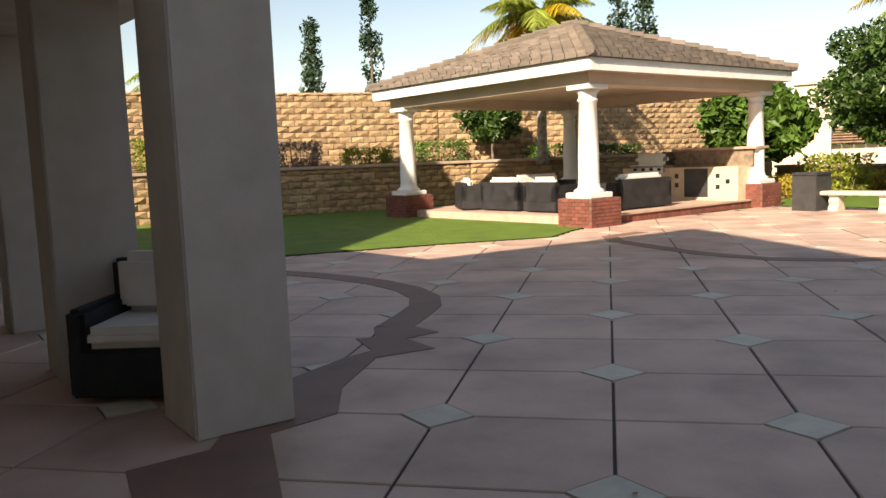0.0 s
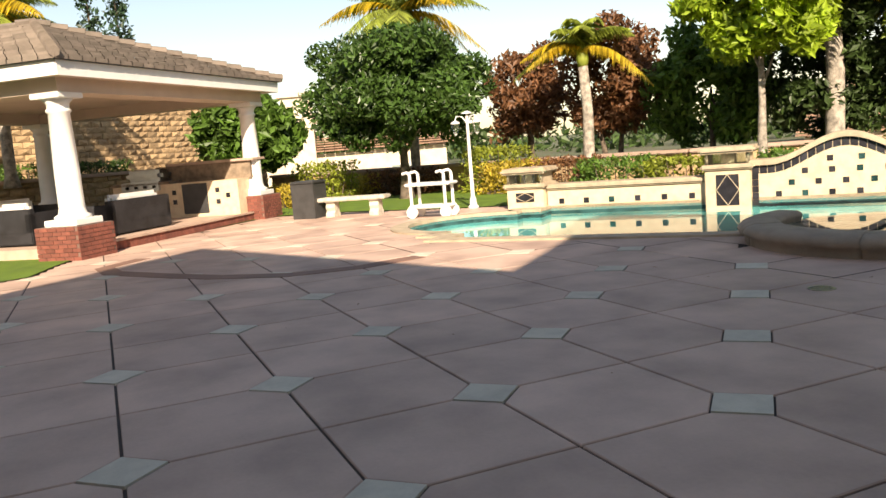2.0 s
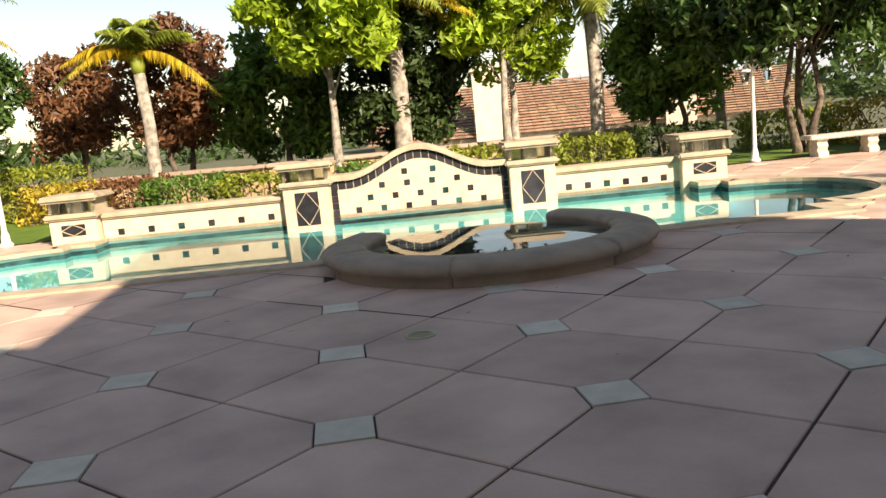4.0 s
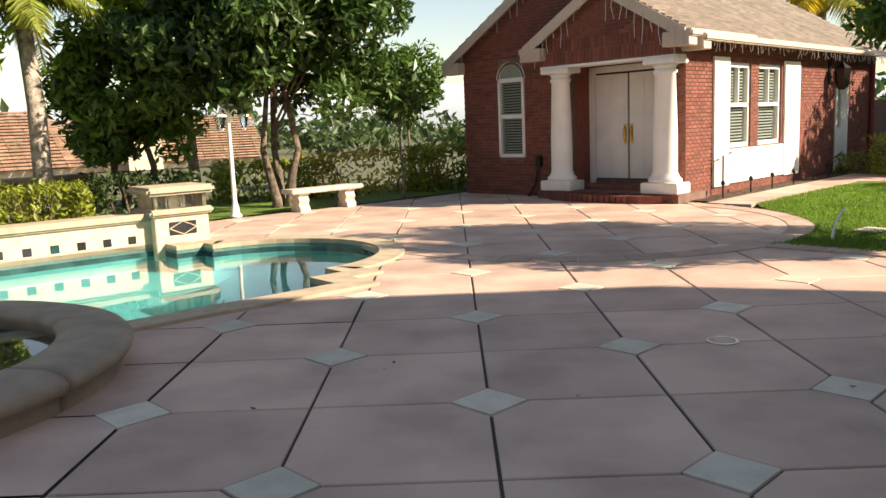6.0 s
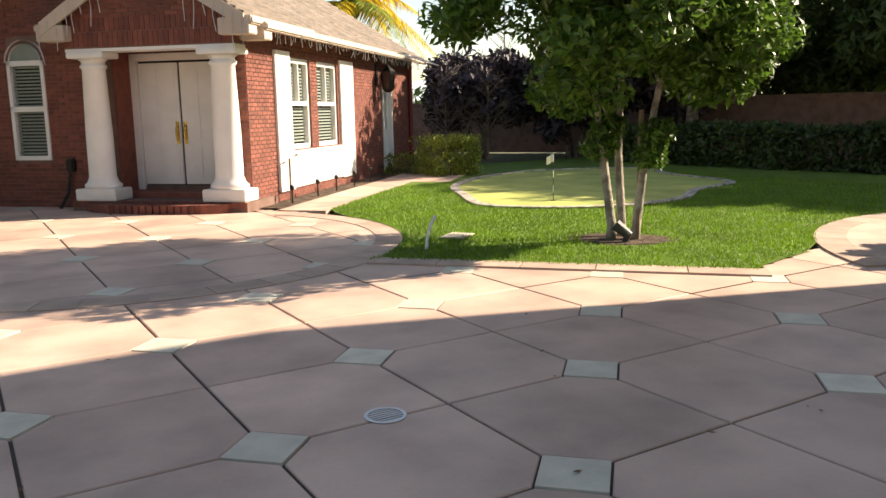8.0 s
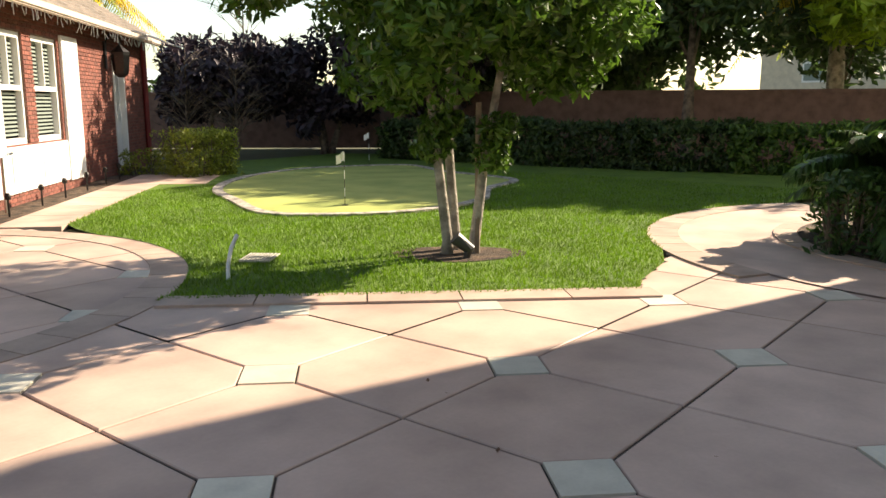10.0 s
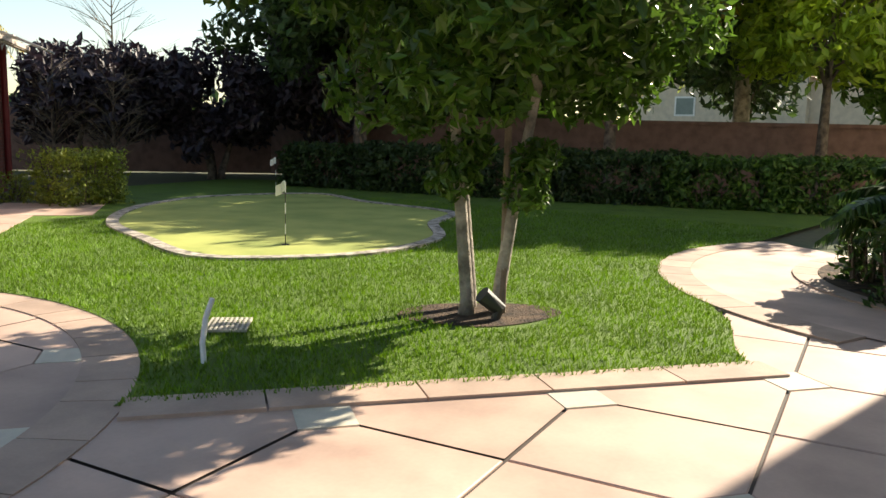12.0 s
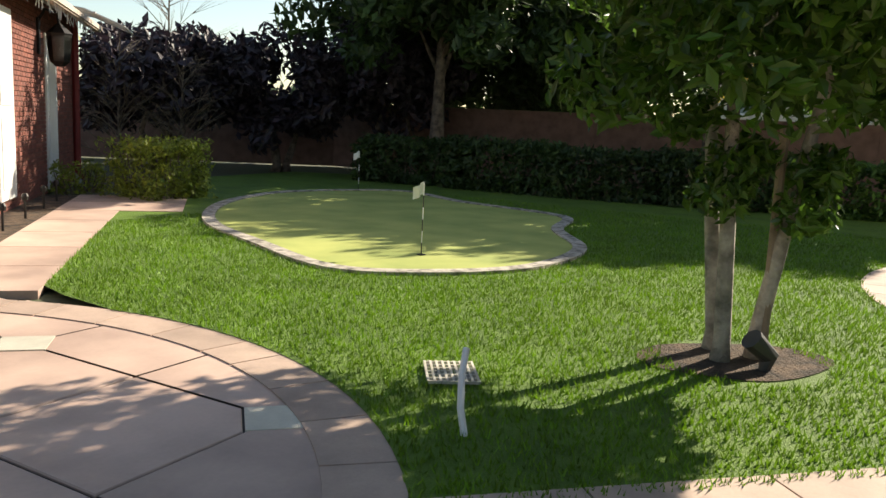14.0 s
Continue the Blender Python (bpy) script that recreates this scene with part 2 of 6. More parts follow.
def sheet(name, outline, holes, z, mat, label="", category="", kind="structure"):
    bm = bmesh.new()
    es = []
    for loop in (outline, *holes):
        vs = [bm.verts.new((x, y, z)) for x, y in loop]
        es += [bm.edges.new((vs[i], vs[(i + 1) % len(vs)])) for i in range(len(vs))]
    bmesh.ops.triangle_fill(bm, use_beauty=True, edges=es)
    for f in bm.faces:
        if f.normal.z < 0:
            f.normal_flip()
    return tagged(part(name, bm, mat), label, category, kind=kind)


def inside(x, y, poly):
    c = False
    for i in range(len(poly)):
        (x0, y0), (x1, y1) = poly[i - 1], poly[i]
        if (y0 > y) != (y1 > y) and x < (x1 - x0) * (y - y0) / (y1 - y0) + x0:
            c = not c
    return c


# ---- frames of the plan ----
POOL = frame_at(-12.92, 5.03, 40)      # x along the pool wall, y away from the patio
HOUSE = frame_at(4.05, 15.25, -44.5) @ Matrix.Diagonal((1.28, 0.9, 1.23, 1))     # x along the front to its corner, y along the side
PAV = frame_at(-13.5, -3.4, 140) @ Matrix.Scale(0.95, 4)       # origin at the front pedestal
CIRC = (1.65, 12.6)
WALKC = (10.5, 5.0)


def site(x, y):
    """Place and growth of the planting and the neighbours, from the planting plan to the ground."""
    if x > 7:
        cx, cy, deg, k, g = 1.1, 8.0, -4.5, 1.4, 1.5
    else:
        f = min(max((x + 13) / 8, 0), 1)
        cx, cy, deg, k, g = 0.8, -1.0, 2.5 - 4 * f, 0.9 + 0.2 * f, 1.0 + 0.2 * f
    c, s = math.cos(radians(deg)), math.sin(radians(deg))
    return cx + k * (c * (x - cx) - s * (y - cy)), cy + k * (s * (x - cx) + c * (y - cy)), g


# ---- ground, pool basin, patio ----
def pool_outline():
    p = [(0.9, -4.75)]
    p += [(11.1, -4.75), (11.1, -4.25), (11.5, -4.25), (11.5, -3.9)]
    p += [(11.5 + 1.45 * math.sin(a), -2.4 - 1.5 * math.cos(a)) for a in np.linspace(0.1, math.pi - 0.1, 18)]
    p += [(11.5, -0.9), (11.5, -0.6), (11.1, -0.6), (11.1, 0.0), (0.9, 0.0), (0.9, -0.6), (0.5, -0.6), (0.5, -0.9)]
    p += [(0.5 - 1.45 * math.sin(a), -2.4 + 1.5 * math.cos(a)) for a in np.linspace(0.1, math.pi - 0.1, 18)]
    p += [(0.5, -3.9), (0.5, -4.25), (0.9, -4.25)]
    return p


def grown(poly, d):
    out, n = [], len(poly)
    for i in range(n):
        a, b, c = (np.array(poly[(i + k) % n]) for k in (-1, 0, 1))
        e1, e2 = b - a, c - b
        n1, n2 = (np.array((e[1], -e[0])) / (np.linalg.norm(e) + 1e-9) for e in (e1, e2))
        m = n1 + n2
        m = m / max(np.dot(m, m) / 2, 0.5)
        out.append(tuple(b + d * m))
    return out


pool_l = pool_outline()
pool_w = [at(POOL, *p) for p in pool_l]
pool_out = [at(POOL, *p) for p in grown(pool_l, 0.32)]
far = [(-4500, -4500), (4500, -4500), (4500, 4500), (-4500, 4500)]
sheet("ground", far, [pool_out], -0.05, EARTH, "rough green and brown ground around the garden", "ground")
basin = bmesh.new()
prism(basin, pool_w, -1.3, -0.03)
top = [f for f in basin.faces if f.normal.z > 0.9 and f.calc_center_median().z > -0.1]
bmesh.ops.delete(basin, geom=top, context="FACES_ONLY")
bmesh.ops.reverse_faces(basin, faces=basin.faces)
tagged(part("pool_basin", basin, PLASTER), "turquoise plaster pool basin under the water", "pool", kind="structure")
wb = bmesh.new()
f = wb.faces.new([wb.verts.new((x, y, -0.14)) for x, y in pool_w])
bmesh.ops.triangulate(wb, faces=[f])
water = tagged(part("water", wb, WATER), "calm clear blue-green pool water", "water", kind="structure")
water.visible_shadow = False
cop = bmesh.new()
o, i = pool_out, pool_w
strip(cop, i + [i[0]], o + [o[0]], -0.07, 0.03)
pc = tagged(part("pool_coping", cop, COPING), "tan stone coping around the swimming pool", "coping", kind="structure")
line = bmesh.new()
ins = [at(POOL, *p) for p in grown(pool_l, -0.012)]
strip(line, ins + [ins[0]], i + [i[0]], -0.2, -0.075)
tagged(part("pool_tile_band", line, BLUET), "dark waterline tile band of the pool", "tile band", kind="structure")

deck_out = [(-18.2, 0.9), (-13.6, -3.2), (-12.4, -3.7), (-11.2, -4.0), (-10.2, -6.0), (-8.8, -8.3), (-8.2, -12), (12, -12), (12, 3.0), (9.4, 6.2), (8.5, 7.9), (7.4, 7.6), (6.5, 7.42), (6.2, 7.2),
            (3.5, 9.9), (4.4, 10.9), (4.85, 12.2), (4.8, 13.4), (4.5, 14.5), (4.0, 15.3), (0.2, 19.3), (-1.6, 17.6), (-3.4, 16.2), (-5.2, 14.6),
            (-12.6, 6.3), (-14.6, 4.3), (-17.0, 2.6)]
sheet("patio", deck_out, [pool_out], -0.014, BASE, "stained concrete patio bed with dark joints", "patio")
lawn_ne = [(3.52, 9.98), (6.18, 7.26), (6.5, 7.4), (7.4, 7.58)] + arc(*WALKC, 3.78, 130, 55, 14) + [(24, 6.0), (22, 14), (17, 22.0), (11.5, 21.5), at(HOUSE, 1.05, 7.0), at(HOUSE, 1.05, 0.0), (4.9, 13.9)] + arc(*CIRC, 3.26, 12, -52, 16)
sheet("lawn", lawn_ne, [], 0.012, GRASS, "bright green lawn around the putting green", "lawn")
lawn_sw = [(-11.2, -4.05), (-12.4, -3.75), (-13.6, -3.3), (-18.2, 0.85), (-26, 1.5), (-26, -6), (-19.0, -17), (-8.4, -12), (-8.9, -8.3), (-10.3, -6.0)]
sheet("lawn_west", lawn_sw, [], 0.012, GRASS, "shaded green lawn beside the pavilion", "lawn")
lawn_nw = [(-18.3, 1.0), (-17.0, 2.7), (-14.6, 4.4), (-12.8, 6.2), (-14.6, 10.5), (-22.5, 9), (-25, 2.5)]
sheet("lawn_north", lawn_nw, [], 0.012, GRASS, "green lawn behind the stone bench", "lawn")
lawn_n2 = [(-5.2, 14.8), (-3.4, 16.4), (-1.6, 17.8), (0.1, 19.5), (-0.5, 22.5), (-7.5, 19.5)]
sheet("lawn_back", lawn_n2, [], 0.012, GRASS, "strip of green lawn beside the brick house", "lawn")


def strings(name, pts_in, pts_out, n, mat, label, category, z=0.025, gap=0.012):
    """A kerb of separate stones between two lines."""
    t = thing(name, *pts_in[0], label, category)
    k = len(pts_in) - 1
    for j in range(n):
        a, b = int(round(j * k / n)), int(round((j + 1) * k / n))
        li, lo = [np.array(p) for p in pts_in[a:b + 1]], [np.array(p) for p in pts_out[a:b + 1]]
        for ln in (li, lo):
            d = (ln[1] - ln[0]) / np.linalg.norm(ln[1] - ln[0])
            ln[0] = ln[0] + d * gap
        part("kerb_stone", strip(bmesh.new(), li, lo, -0.06, z), mat, t)
    return t


a_in, a_out = arc(*CIRC, 2.93, -160, 35, 60), arc(*CIRC, 3.27, -160, 35, 60)
strings("circle_band", a_in, a_out, 22, CURB, "curved tan concrete band around the round patio", "paving band", 0.008)
ca, cb = np.array((3.4, 9.82)), np.array((6.08, 7.02))
nn = np.array((0.715, 0.699)) * 0.3
ln1 = [tuple(ca + (cb - ca) * s) for s in np.linspace(0, 1, 33)]
strings("lawn_kerb", ln1, [tuple(np.array(p) + nn) for p in ln1], 5, CURB, "straight tan concrete kerb along the lawn", "kerb", 0.02)
w_in, w_out = arc(*WALKC, 3.45, 152, 50, 40), arc(*WALKC, 3.8, 152, 50, 40)
strings("walk_kerb", w_in, w_out, 12, CURB, "curved tan concrete kerb of the garden walk", "kerb", 0.02)
v_in, v_out = arc(*WALKC, 2.15, 190, 60, 40), arc(*WALKC, 2.4, 190, 60, 40)
strings("bed_kerb", v_in, v_out, 10, CURB, "curved tan kerb around the planting bed", "kerb", 0.03)
sheet("garden_walk", arc(*WALKC, 3.45, 170, 50, 30) + arc(*WALKC, 2.4, 50, 170, 30), [], 0.012, SLAB, "curved concrete garden walk", "walkway")
sheet("planting_bed", arc(*WALKC, 2.15, 0, 350, 30), [], 0.03, SOIL, "dark soil planting bed with shrubs", "planting bed")
wk = thing("side_walkway", *at(HOUSE, 0.9, 3), "pale concrete walkway along the brick house", "walkway", kind="structure")
for j in range(7):
    part("walk_slab", B(0.42, 1.05 if j < 5 else 1.7, -0.25 + j * 1.15, -0.25 + (j + 1) * 1.15 - 0.015, -0.05, 0.016), CURB if j == 6 else SLAB, wk, F=HOUSE)
sheet("house_bed", [at(HOUSE, *p) for p in ((0.0, 0.0), (0.42, 0.0), (0.42, 7.6), (0.0, 7.6))], [], 0.02, SOIL, "bare soil strip along the brick wall", "planting bed")

# brown ribbons in the paving
def ribbon(name, mid, width, label):
    mid = [np.array(p) for p in mid]
    a, b = [], []
    for k, p in enumerate(mid):
        d = mid[min(k + 1, len(mid) - 1)] - mid[max(k - 1, 0)]
        nrm = np.array((-d[1], d[0])) / np.linalg.norm(d) * width / 2
        a.append(tuple(p + nrm))
        b.append(tuple(p - nrm))
    return tagged(part(name, strip(bmesh.new(), a, b, -0.01, 0.006), BAND), label, "paving band", kind="structure")


ribbon("brown_ribbon", [(-7.0, -7.6), (-6.75, -7.0), (-6.45, -6.45), (-6.05, -5.85), (-5.5, -5.3), (-4.95, -4.98), (-4.45, -4.86), (-3.9, -4.87), (-3.4, -4.91)], 0.34, "dark brown curved ribbon in the paving")
zz = bmesh.new()
prism(zz, [(-3.38, -5.09), (-3.43, -4.73), (-3.21, -4.46), (-2.95, -4.68), (-2.62, -4.37), (-2.3, -4.75), (-1.5, -4.75), (-0.98, -4.6), (-0.6, -4.86),
           (0.5, -4.3), (1.4, -4.2), (1.4, -4.6), (0.6, -4.9), (0.0, -5.36), (-0.32, -5.08), (-0.9, -5.2), (-1.67, -5.19), (-2.24, -5.01), (-2.52, -4.85), (-2.92, -5.11), (-2.97, -4.95)], -0.01, 0.0065)
tagged(part("brown_zigzag", zz, BAND), "dark brown zigzag ribbon in the paving", "paving band", kind="structure")
ribbon("brown_ribbon", [(-11.9, -2.4), (-11.2, -3.0), (-10.4, -2.9), (-9.4, -2.3), (-8.5, -1.7), (-7.8, -0.9), (-7.6, 0.0), (-7.8, 0.9)], 0.3, "dark brown curved ribbon by the pavilion step")

# ---- pool wall with pillars, arch and spa ----
pw = thing("pool_wall", *at(POOL, 6.2, 0.2), "cream travertine pool wall with arched centre and tile insets", "wall", kind="structure")
for x0, x1 in ((0.85, 4.05), (8.7, 11.0)):
    part("wall_panel", B(x0, x1, 0, 0.4, -0.6, 0.36), TRAV, pw, F=POOL)
    part("wall_cap", B(x0 - 0.02, x1 + 0.02, -0.07, 0.47, 0.36, 0.47, bev=0.03), COPING, pw, "tan stone cap", F=POOL)
    for k in range(6):
        xx = x0 + 0.3 + k * (x1 - x0 - 0.6) / 5
        part("inset_tile", B(xx - 0.055, xx + 0.055, -0.008, 0.02, 0.06, 0.17), (BLACKT, BLUET)[k == 2], pw, F=POOL)
ab = bmesh.new()


def arch_z(x):
    d = abs(x - 6.385)
    return 0.62 + 0.42 * (0.5 + 0.5 * math.cos(math.pi * min(d / 1.25, 1)))


xs = np.linspace(4.8, 7.97, 41)
prism(ab, [(x, arch_z(x)) for x in xs[::-1]] + [(4.8, -0.6), (7.97, -0.6)], 0, 0.42)
bmesh.ops.transform(ab, matrix=Matrix(((1, 0, 0, 0), (0, 0, 1, 0), (0, 1, 0, 0), (0, 0, 0, 1))), verts=ab.verts)
bmesh.ops.recalc_face_normals(ab, faces=ab.faces)
part("arch_panel", ab, TRAV, pw, F=POOL)
cp = bmesh.new()
for a, b in zip(xs, xs[1:]):
    v = [cp.verts.new(p) for p in ((a, -0.08, arch_z(a)), (b, -0.08, arch_z(b)), (b, 0.5, arch_z(b)), (a, 0.5, arch_z(a)),
                                    (a, -0.08, arch_z(a) + 0.1), (b, -0.08, arch_z(b) + 0.1), (b, 0.5, arch_z(b) + 0.1), (a, 0.5, arch_z(a) + 0.1))]
    for q in ((0, 1, 5, 4), (4, 5, 6, 7), (2, 3, 7, 6), (3, 2, 1, 0)):
        cp.faces.new([v[j] for j in q])
part("arch_cap", cp, COPING, pw, "curved tan stone cap", F=POOL)
xs2 = np.linspace(4.83, 7.94, 24)
for a, b in zip(xs2, xs2[1:]):
    tb = bmesh.new()
    zs = [(a + 0.008, arch_z(a) - 0.15), (b - 0.008, arch_z(b) - 0.15), (b - 0.008, arch_z(b) - 0.01), (a + 0.008, arch_z(a) - 0.01)]
    prism(tb, zs, 0, 0.014)
    bmesh.ops.transform(tb, matrix=Matrix(((1, 0, 0, 0), (0, 0, -1, 0), (0, 1, 0, 0), (0, 0, 0, 1))), verts=tb.verts)
    part("border_tile", tb, BLACKT, pw, F=POOL)
for xx in (4.89, 7.88):
    for k in range(5):
        part("border_tile", B(xx - 0.055, xx + 0.055, -0.014, 0.01, -0.12 + k * 0.12, -0.01 + k * 0.12), BLACKT, pw, F=POOL)
part("water_line_tile", B(4.95, 7.82, -0.012, 0.01, -0.14, -0.1), BLACKT, pw, F=POOL)
for r, n in enumerate((6, 5, 4, 2)):
    for k in range(n):
        xx = 6.385 + (k - (n - 1) / 2) * (0.44 if r < 3 else 0.5)
        zz_ = 0.03 + r * 0.2
        part("inset_tile", B(xx - 0.05, xx + 0.05, -0.008, 0.02, zz_, zz_ + 0.1), (BLACKT, BLUET)[(k + r) % 3 == 1], pw, F=POOL)
for nm, xx, hz in (("end", 0.42, 0.42), ("inner", 4.42, 0.58), ("inner", 8.35, 0.58), ("end", 11.38, 0.42)):
    px, py = at(POOL, xx, 0.1)
    pl = thing("pool_pillar", px, py, "cream travertine pool pillar with a glass block lantern", "pillar", "pillars along the pool wall")
    Fp = POOL @ Matrix.Translation((xx, 0.12, 0))
    part("shaft", B(-0.4, 0.4, -0.3, 0.4, -0.6, hz, bev=0.01), TRAV, pl, F=Fp)
    part("ledge", B(-0.47, 0.47, -0.37, 0.47, hz, hz + 0.1, bev=0.03), COPING, pl, F=Fp)
    for sx in (-0.3, -0.1, 0.1, 0.3):
        for sy in (-0.25, 0.35):
            part("glass_block", B(sx - 0.09, sx + 0.09, sy - 0.05, sy + 0.05, hz + 0.1, hz + 0.3, bev=0.015), BLOCKG, pl, F=Fp)
    part("lantern_core", B(-0.12, 0.12, -0.12, 0.2, hz + 0.1, hz + 0.3), TRAV, pl, F=Fp)
    for sx in (-0.36, 0.36):
        part("lantern_post", B(sx - 0.03, sx + 0.03, -0.28, 0.38, hz + 0.1, hz + 0.3), COPING, pl, F=Fp)
    part("cap", B(-0.5, 0.5, -0.4, 0.5, hz + 0.3, hz + 0.42, bev=0.04), COPING, pl, "tan moulded stone cap", F=Fp)
    h0 = -0.08 if nm == "inner" else 0.14
    wdt = 0.2
    part("black_panel", B(-wdt, wdt, -0.312, -0.28, h0, hz - 0.09), BLACKT, pl, "black tile panel with a diamond line", F=Fp)
    dm = bmesh.new()
    zc, zh = (h0 + hz - 0.09) / 2, (hz - 0.09 - h0) / 2
    for a, b in (((-wdt, zc), (0, zc + zh)), ((0, zc + zh), (wdt, zc)), ((wdt, zc), (0, zc - zh)), ((0, zc - zh), (-wdt, zc))):
        tube(dm, [(a[0], -0.316, a[1]), (b[0], -0.316, b[1])], 0.008, 4)
    part("diamond_line", dm, COPING, pl, F=Fp)

SPA = (-4.15, 5.5)
spa = thing("spa", *SPA, "raised round spa with a wide tan stone rim", "spa")
n = 26
for j in range(5):
    a0, a1 = 188 + j * 52.8, 188 + (j + 1) * 52.8 - 0.35
    rb = bmesh.new()
    prof = [(1.36, -0.14), (1.36, 0.15), (1.34, 0.18), (1.35, 0.22), (1.42, 0.25), (1.70, 0.25), (1.80, 0.22), (1.84, 0.17), (1.82, 0.12), (1.76, 0.09), (1.76, -0.05)]
    rings = []
    for k in range(n + 1):
        a = radians(a0 + (a1 - a0) * k / n)
        rings.append([rb.verts.new((SPA[0] + r * math.cos(a), SPA[1] + r * math.sin(a), z)) for r, z in prof])
    for p, q in zip(rings, rings[1:]):
        for m_ in range(len(prof) - 1):
            rb.faces.new((p[m_], q[m_], q[m_ + 1], p[m_ + 1]))
    rb.faces.new(rings[0])
    rb.faces.new(rings[-1][::-1])
    bmesh.ops.recalc_face_normals(rb, faces=rb.faces)
    part("rim_stone", rb, SPACOP, spa, smooth=True)
part("spa_wall", strip(bmesh.new(), arc(*SPA, 1.30, 92, 188, 24), arc(*SPA, 1.44, 92, 188, 24), -1.0, 0.05), COPING, spa, "low tiled spillway wall")
sw = bmesh.new()
sw.faces.new([sw.verts.new((x, y, 0.13)) for x, y in arc(*SPA, 1.37, 0, 352, 44)])
w2 = part("spa_water", sw, WATER, spa, "clear spa water")
w2.visible_shadow = False
sb = bmesh.new()
sb.faces.new([sb.verts.new((x, y, -0.02)) for x, y in arc(*SPA, 1.37, 0, 352, 44)])
part("spa_floor", sb, BLUET, spa, "dark tiled spa floor")

# ---- brick guest house ----
hs = thing("brick_house", *at(HOUSE, -2.1, 5.5), "small red brick guest house with white columns and a gabled roof", "house")
W, D, HW = 4.22, 11.0, 2.5


def courses(name, x0, x1, z0, z1, holes, T, bl=0.19, bh=0.056):
    """Joined brick courses on a wall face; T maps (along, up, out) into the house frame."""
    vs, fs = [], []
    z, r = z0, 0
    while z < z1 - 0.02:
        x = x0 - (bl / 2 if r % 2 else 0)
        while x < x1 - 0.005:
            a, b = max(x + 0.006, x0), min(x + bl - 0.006, x1)
            zt = min(z + bh - 0.011, z1)
            segs = [(a, b)]
            for hx0, hx1, hz0, hz1 in holes:
                if zt > hz0 and z < hz1:
                    segs = [s for p, q in segs for s in ((p, min(q, hx0)), (max(p, hx1), q)) if s[1] - s[0] > 0.01]
            for p, q in segs:
                k = len(vs)
                for out in (0.0, 0.012):
                    for u, v in ((p, z), (q, z), (q, zt), (p, zt)):
                        vs.append(T(u, v, out))
                fs += [(k + 4, k + 5, k + 6, k + 7), (k, k + 1, k + 5, k + 4), (k + 1, k + 2, k + 6, k + 5), (k + 2, k + 3, k + 7, k + 6), (k + 3, k, k + 4, k + 7)]
            x += bl
        z += bh
        r += 1
    vs = [tuple(HOUSE @ Vector(v)) for v in vs]
    ob = raw(name, vs, fs, BRICKI, hs)
    ob["kind"] = "stuff"
    return ob


def wall(name, axis, fixed0, fixed1, a0, a1, z0, z1, holes, mat):
    """A thick wall with openings, cut into boxes round the holes."""
    bm = bmesh.new()
    cuts = sorted({a0, a1, *[h for q in holes for h in q[:2]]})
    for p, q in zip(cuts, cuts[1:]):
        hz = sorted([(h[2], h[3]) for h in holes if h[0] <= p + 1e-6 and h[1] >= q - 1e-6])
        z = z0
        for lo, hi in hz + [(z1, z1)]:
            if lo > z + 1e-6:
                box(bm, *((p, q, fixed0, fixed1) if axis == "x" else (fixed0, fixed1, p, q)), z, lo)
            z = max(z, hi)
    return part(name, bm, mat, hs, F=HOUSE)


# recessed porch: the door wall stands 0.75 back, between x = -1.9 and -0.2
fh = [(-3.42, -2.86, 0.66, 2.02)]
wall("wall", "x", 0.0, 0.2, -W, -1.95, 0, HW, fh, MORTAR)
wall("wall", "x", 0.0, 0.2, -0.24, 0.0, 0, HW, [], MORTAR)
wall("wall", "x", 0.75, 0.95, -1.95, -0.24, 0.2, HW, [(-1.86, -0.62, 0.26, 2.02)], MORTAR)
part("wall", B(-1.95, -1.94, 0.2, 0.75, 0, HW), BRICKI, hs, F=HOUSE)
part("wall", B(-0.25, -0.24, 0.2, 0.75, 0, HW), BRICKI, hs, F=HOUSE)
sh = [(1.9, 2.95, 0.72, 2.05), (3.35, 4.6, 0.72, 2.05), (8.15, 9.0, 0.1, 2.0)]
wall("wall", "y", -0.2, 0.0, 0.2, D, 0, HW, sh, MORTAR)
wall("wall", "x", D - 0.2, D, -W, -0.2, 0, HW, [], MORTAR)
wall("wall", "y", -W, -W + 0.2, 0.2, D - 0.2, 0, HW, [], MORTAR)
tf = lambda u, v, o: (u, -o, v)
ts = lambda u, v, o: (o, u, v)
courses("brick_facing", -W, -1.95, 0, HW, [(-3.42, -2.86, 0.66, 2.3)], tf)
courses("brick_facing", -0.24, 0, 0, HW, [], tf)
courses("brick_facing", -1.95, -0.24, 0.2, HW, [(-1.94, -0.54, 0.2, 2.1)], lambda u, v, o: (u, 0.75 - o, v))
courses("brick_facing", 0, D, 0, HW + 0.05, [(1.9, 2.95, 0.72, 2.05), (3.35, 4.6, 0.72, 2.05), (8.15, 9.0, 0.1, 2.0)], ts)
part("porch_ceiling", B(-1.95, -0.24, 0.0, 0.75, 2.32, 2.4), TAUPE, hs, F=HOUSE)
# lintel over the porch
part("porch_beam", B(-2.3, 0.02, -0.42, 0.0, 2.12, 2.5), MORTAR, hs, F=HOUSE)
courses("brick_facing", -2.3, 0.02, 2.14, 2.5, [], lambda u, v, o: (u, -0.42 - o, v), bl=0.07, bh=0.19)
courses("brick_facing", -0.42, 0.0, 2.14, 2.5, [], lambda u, v, o: (0.02 + o, u, v), bl=0.07, bh=0.19)
part("beam_soffit", B(-2.3, 0.02, -0.42, 0.0, 2.08, 2.12), WHITE, hs, F=HOUSE)
# gables
RP = 0.62


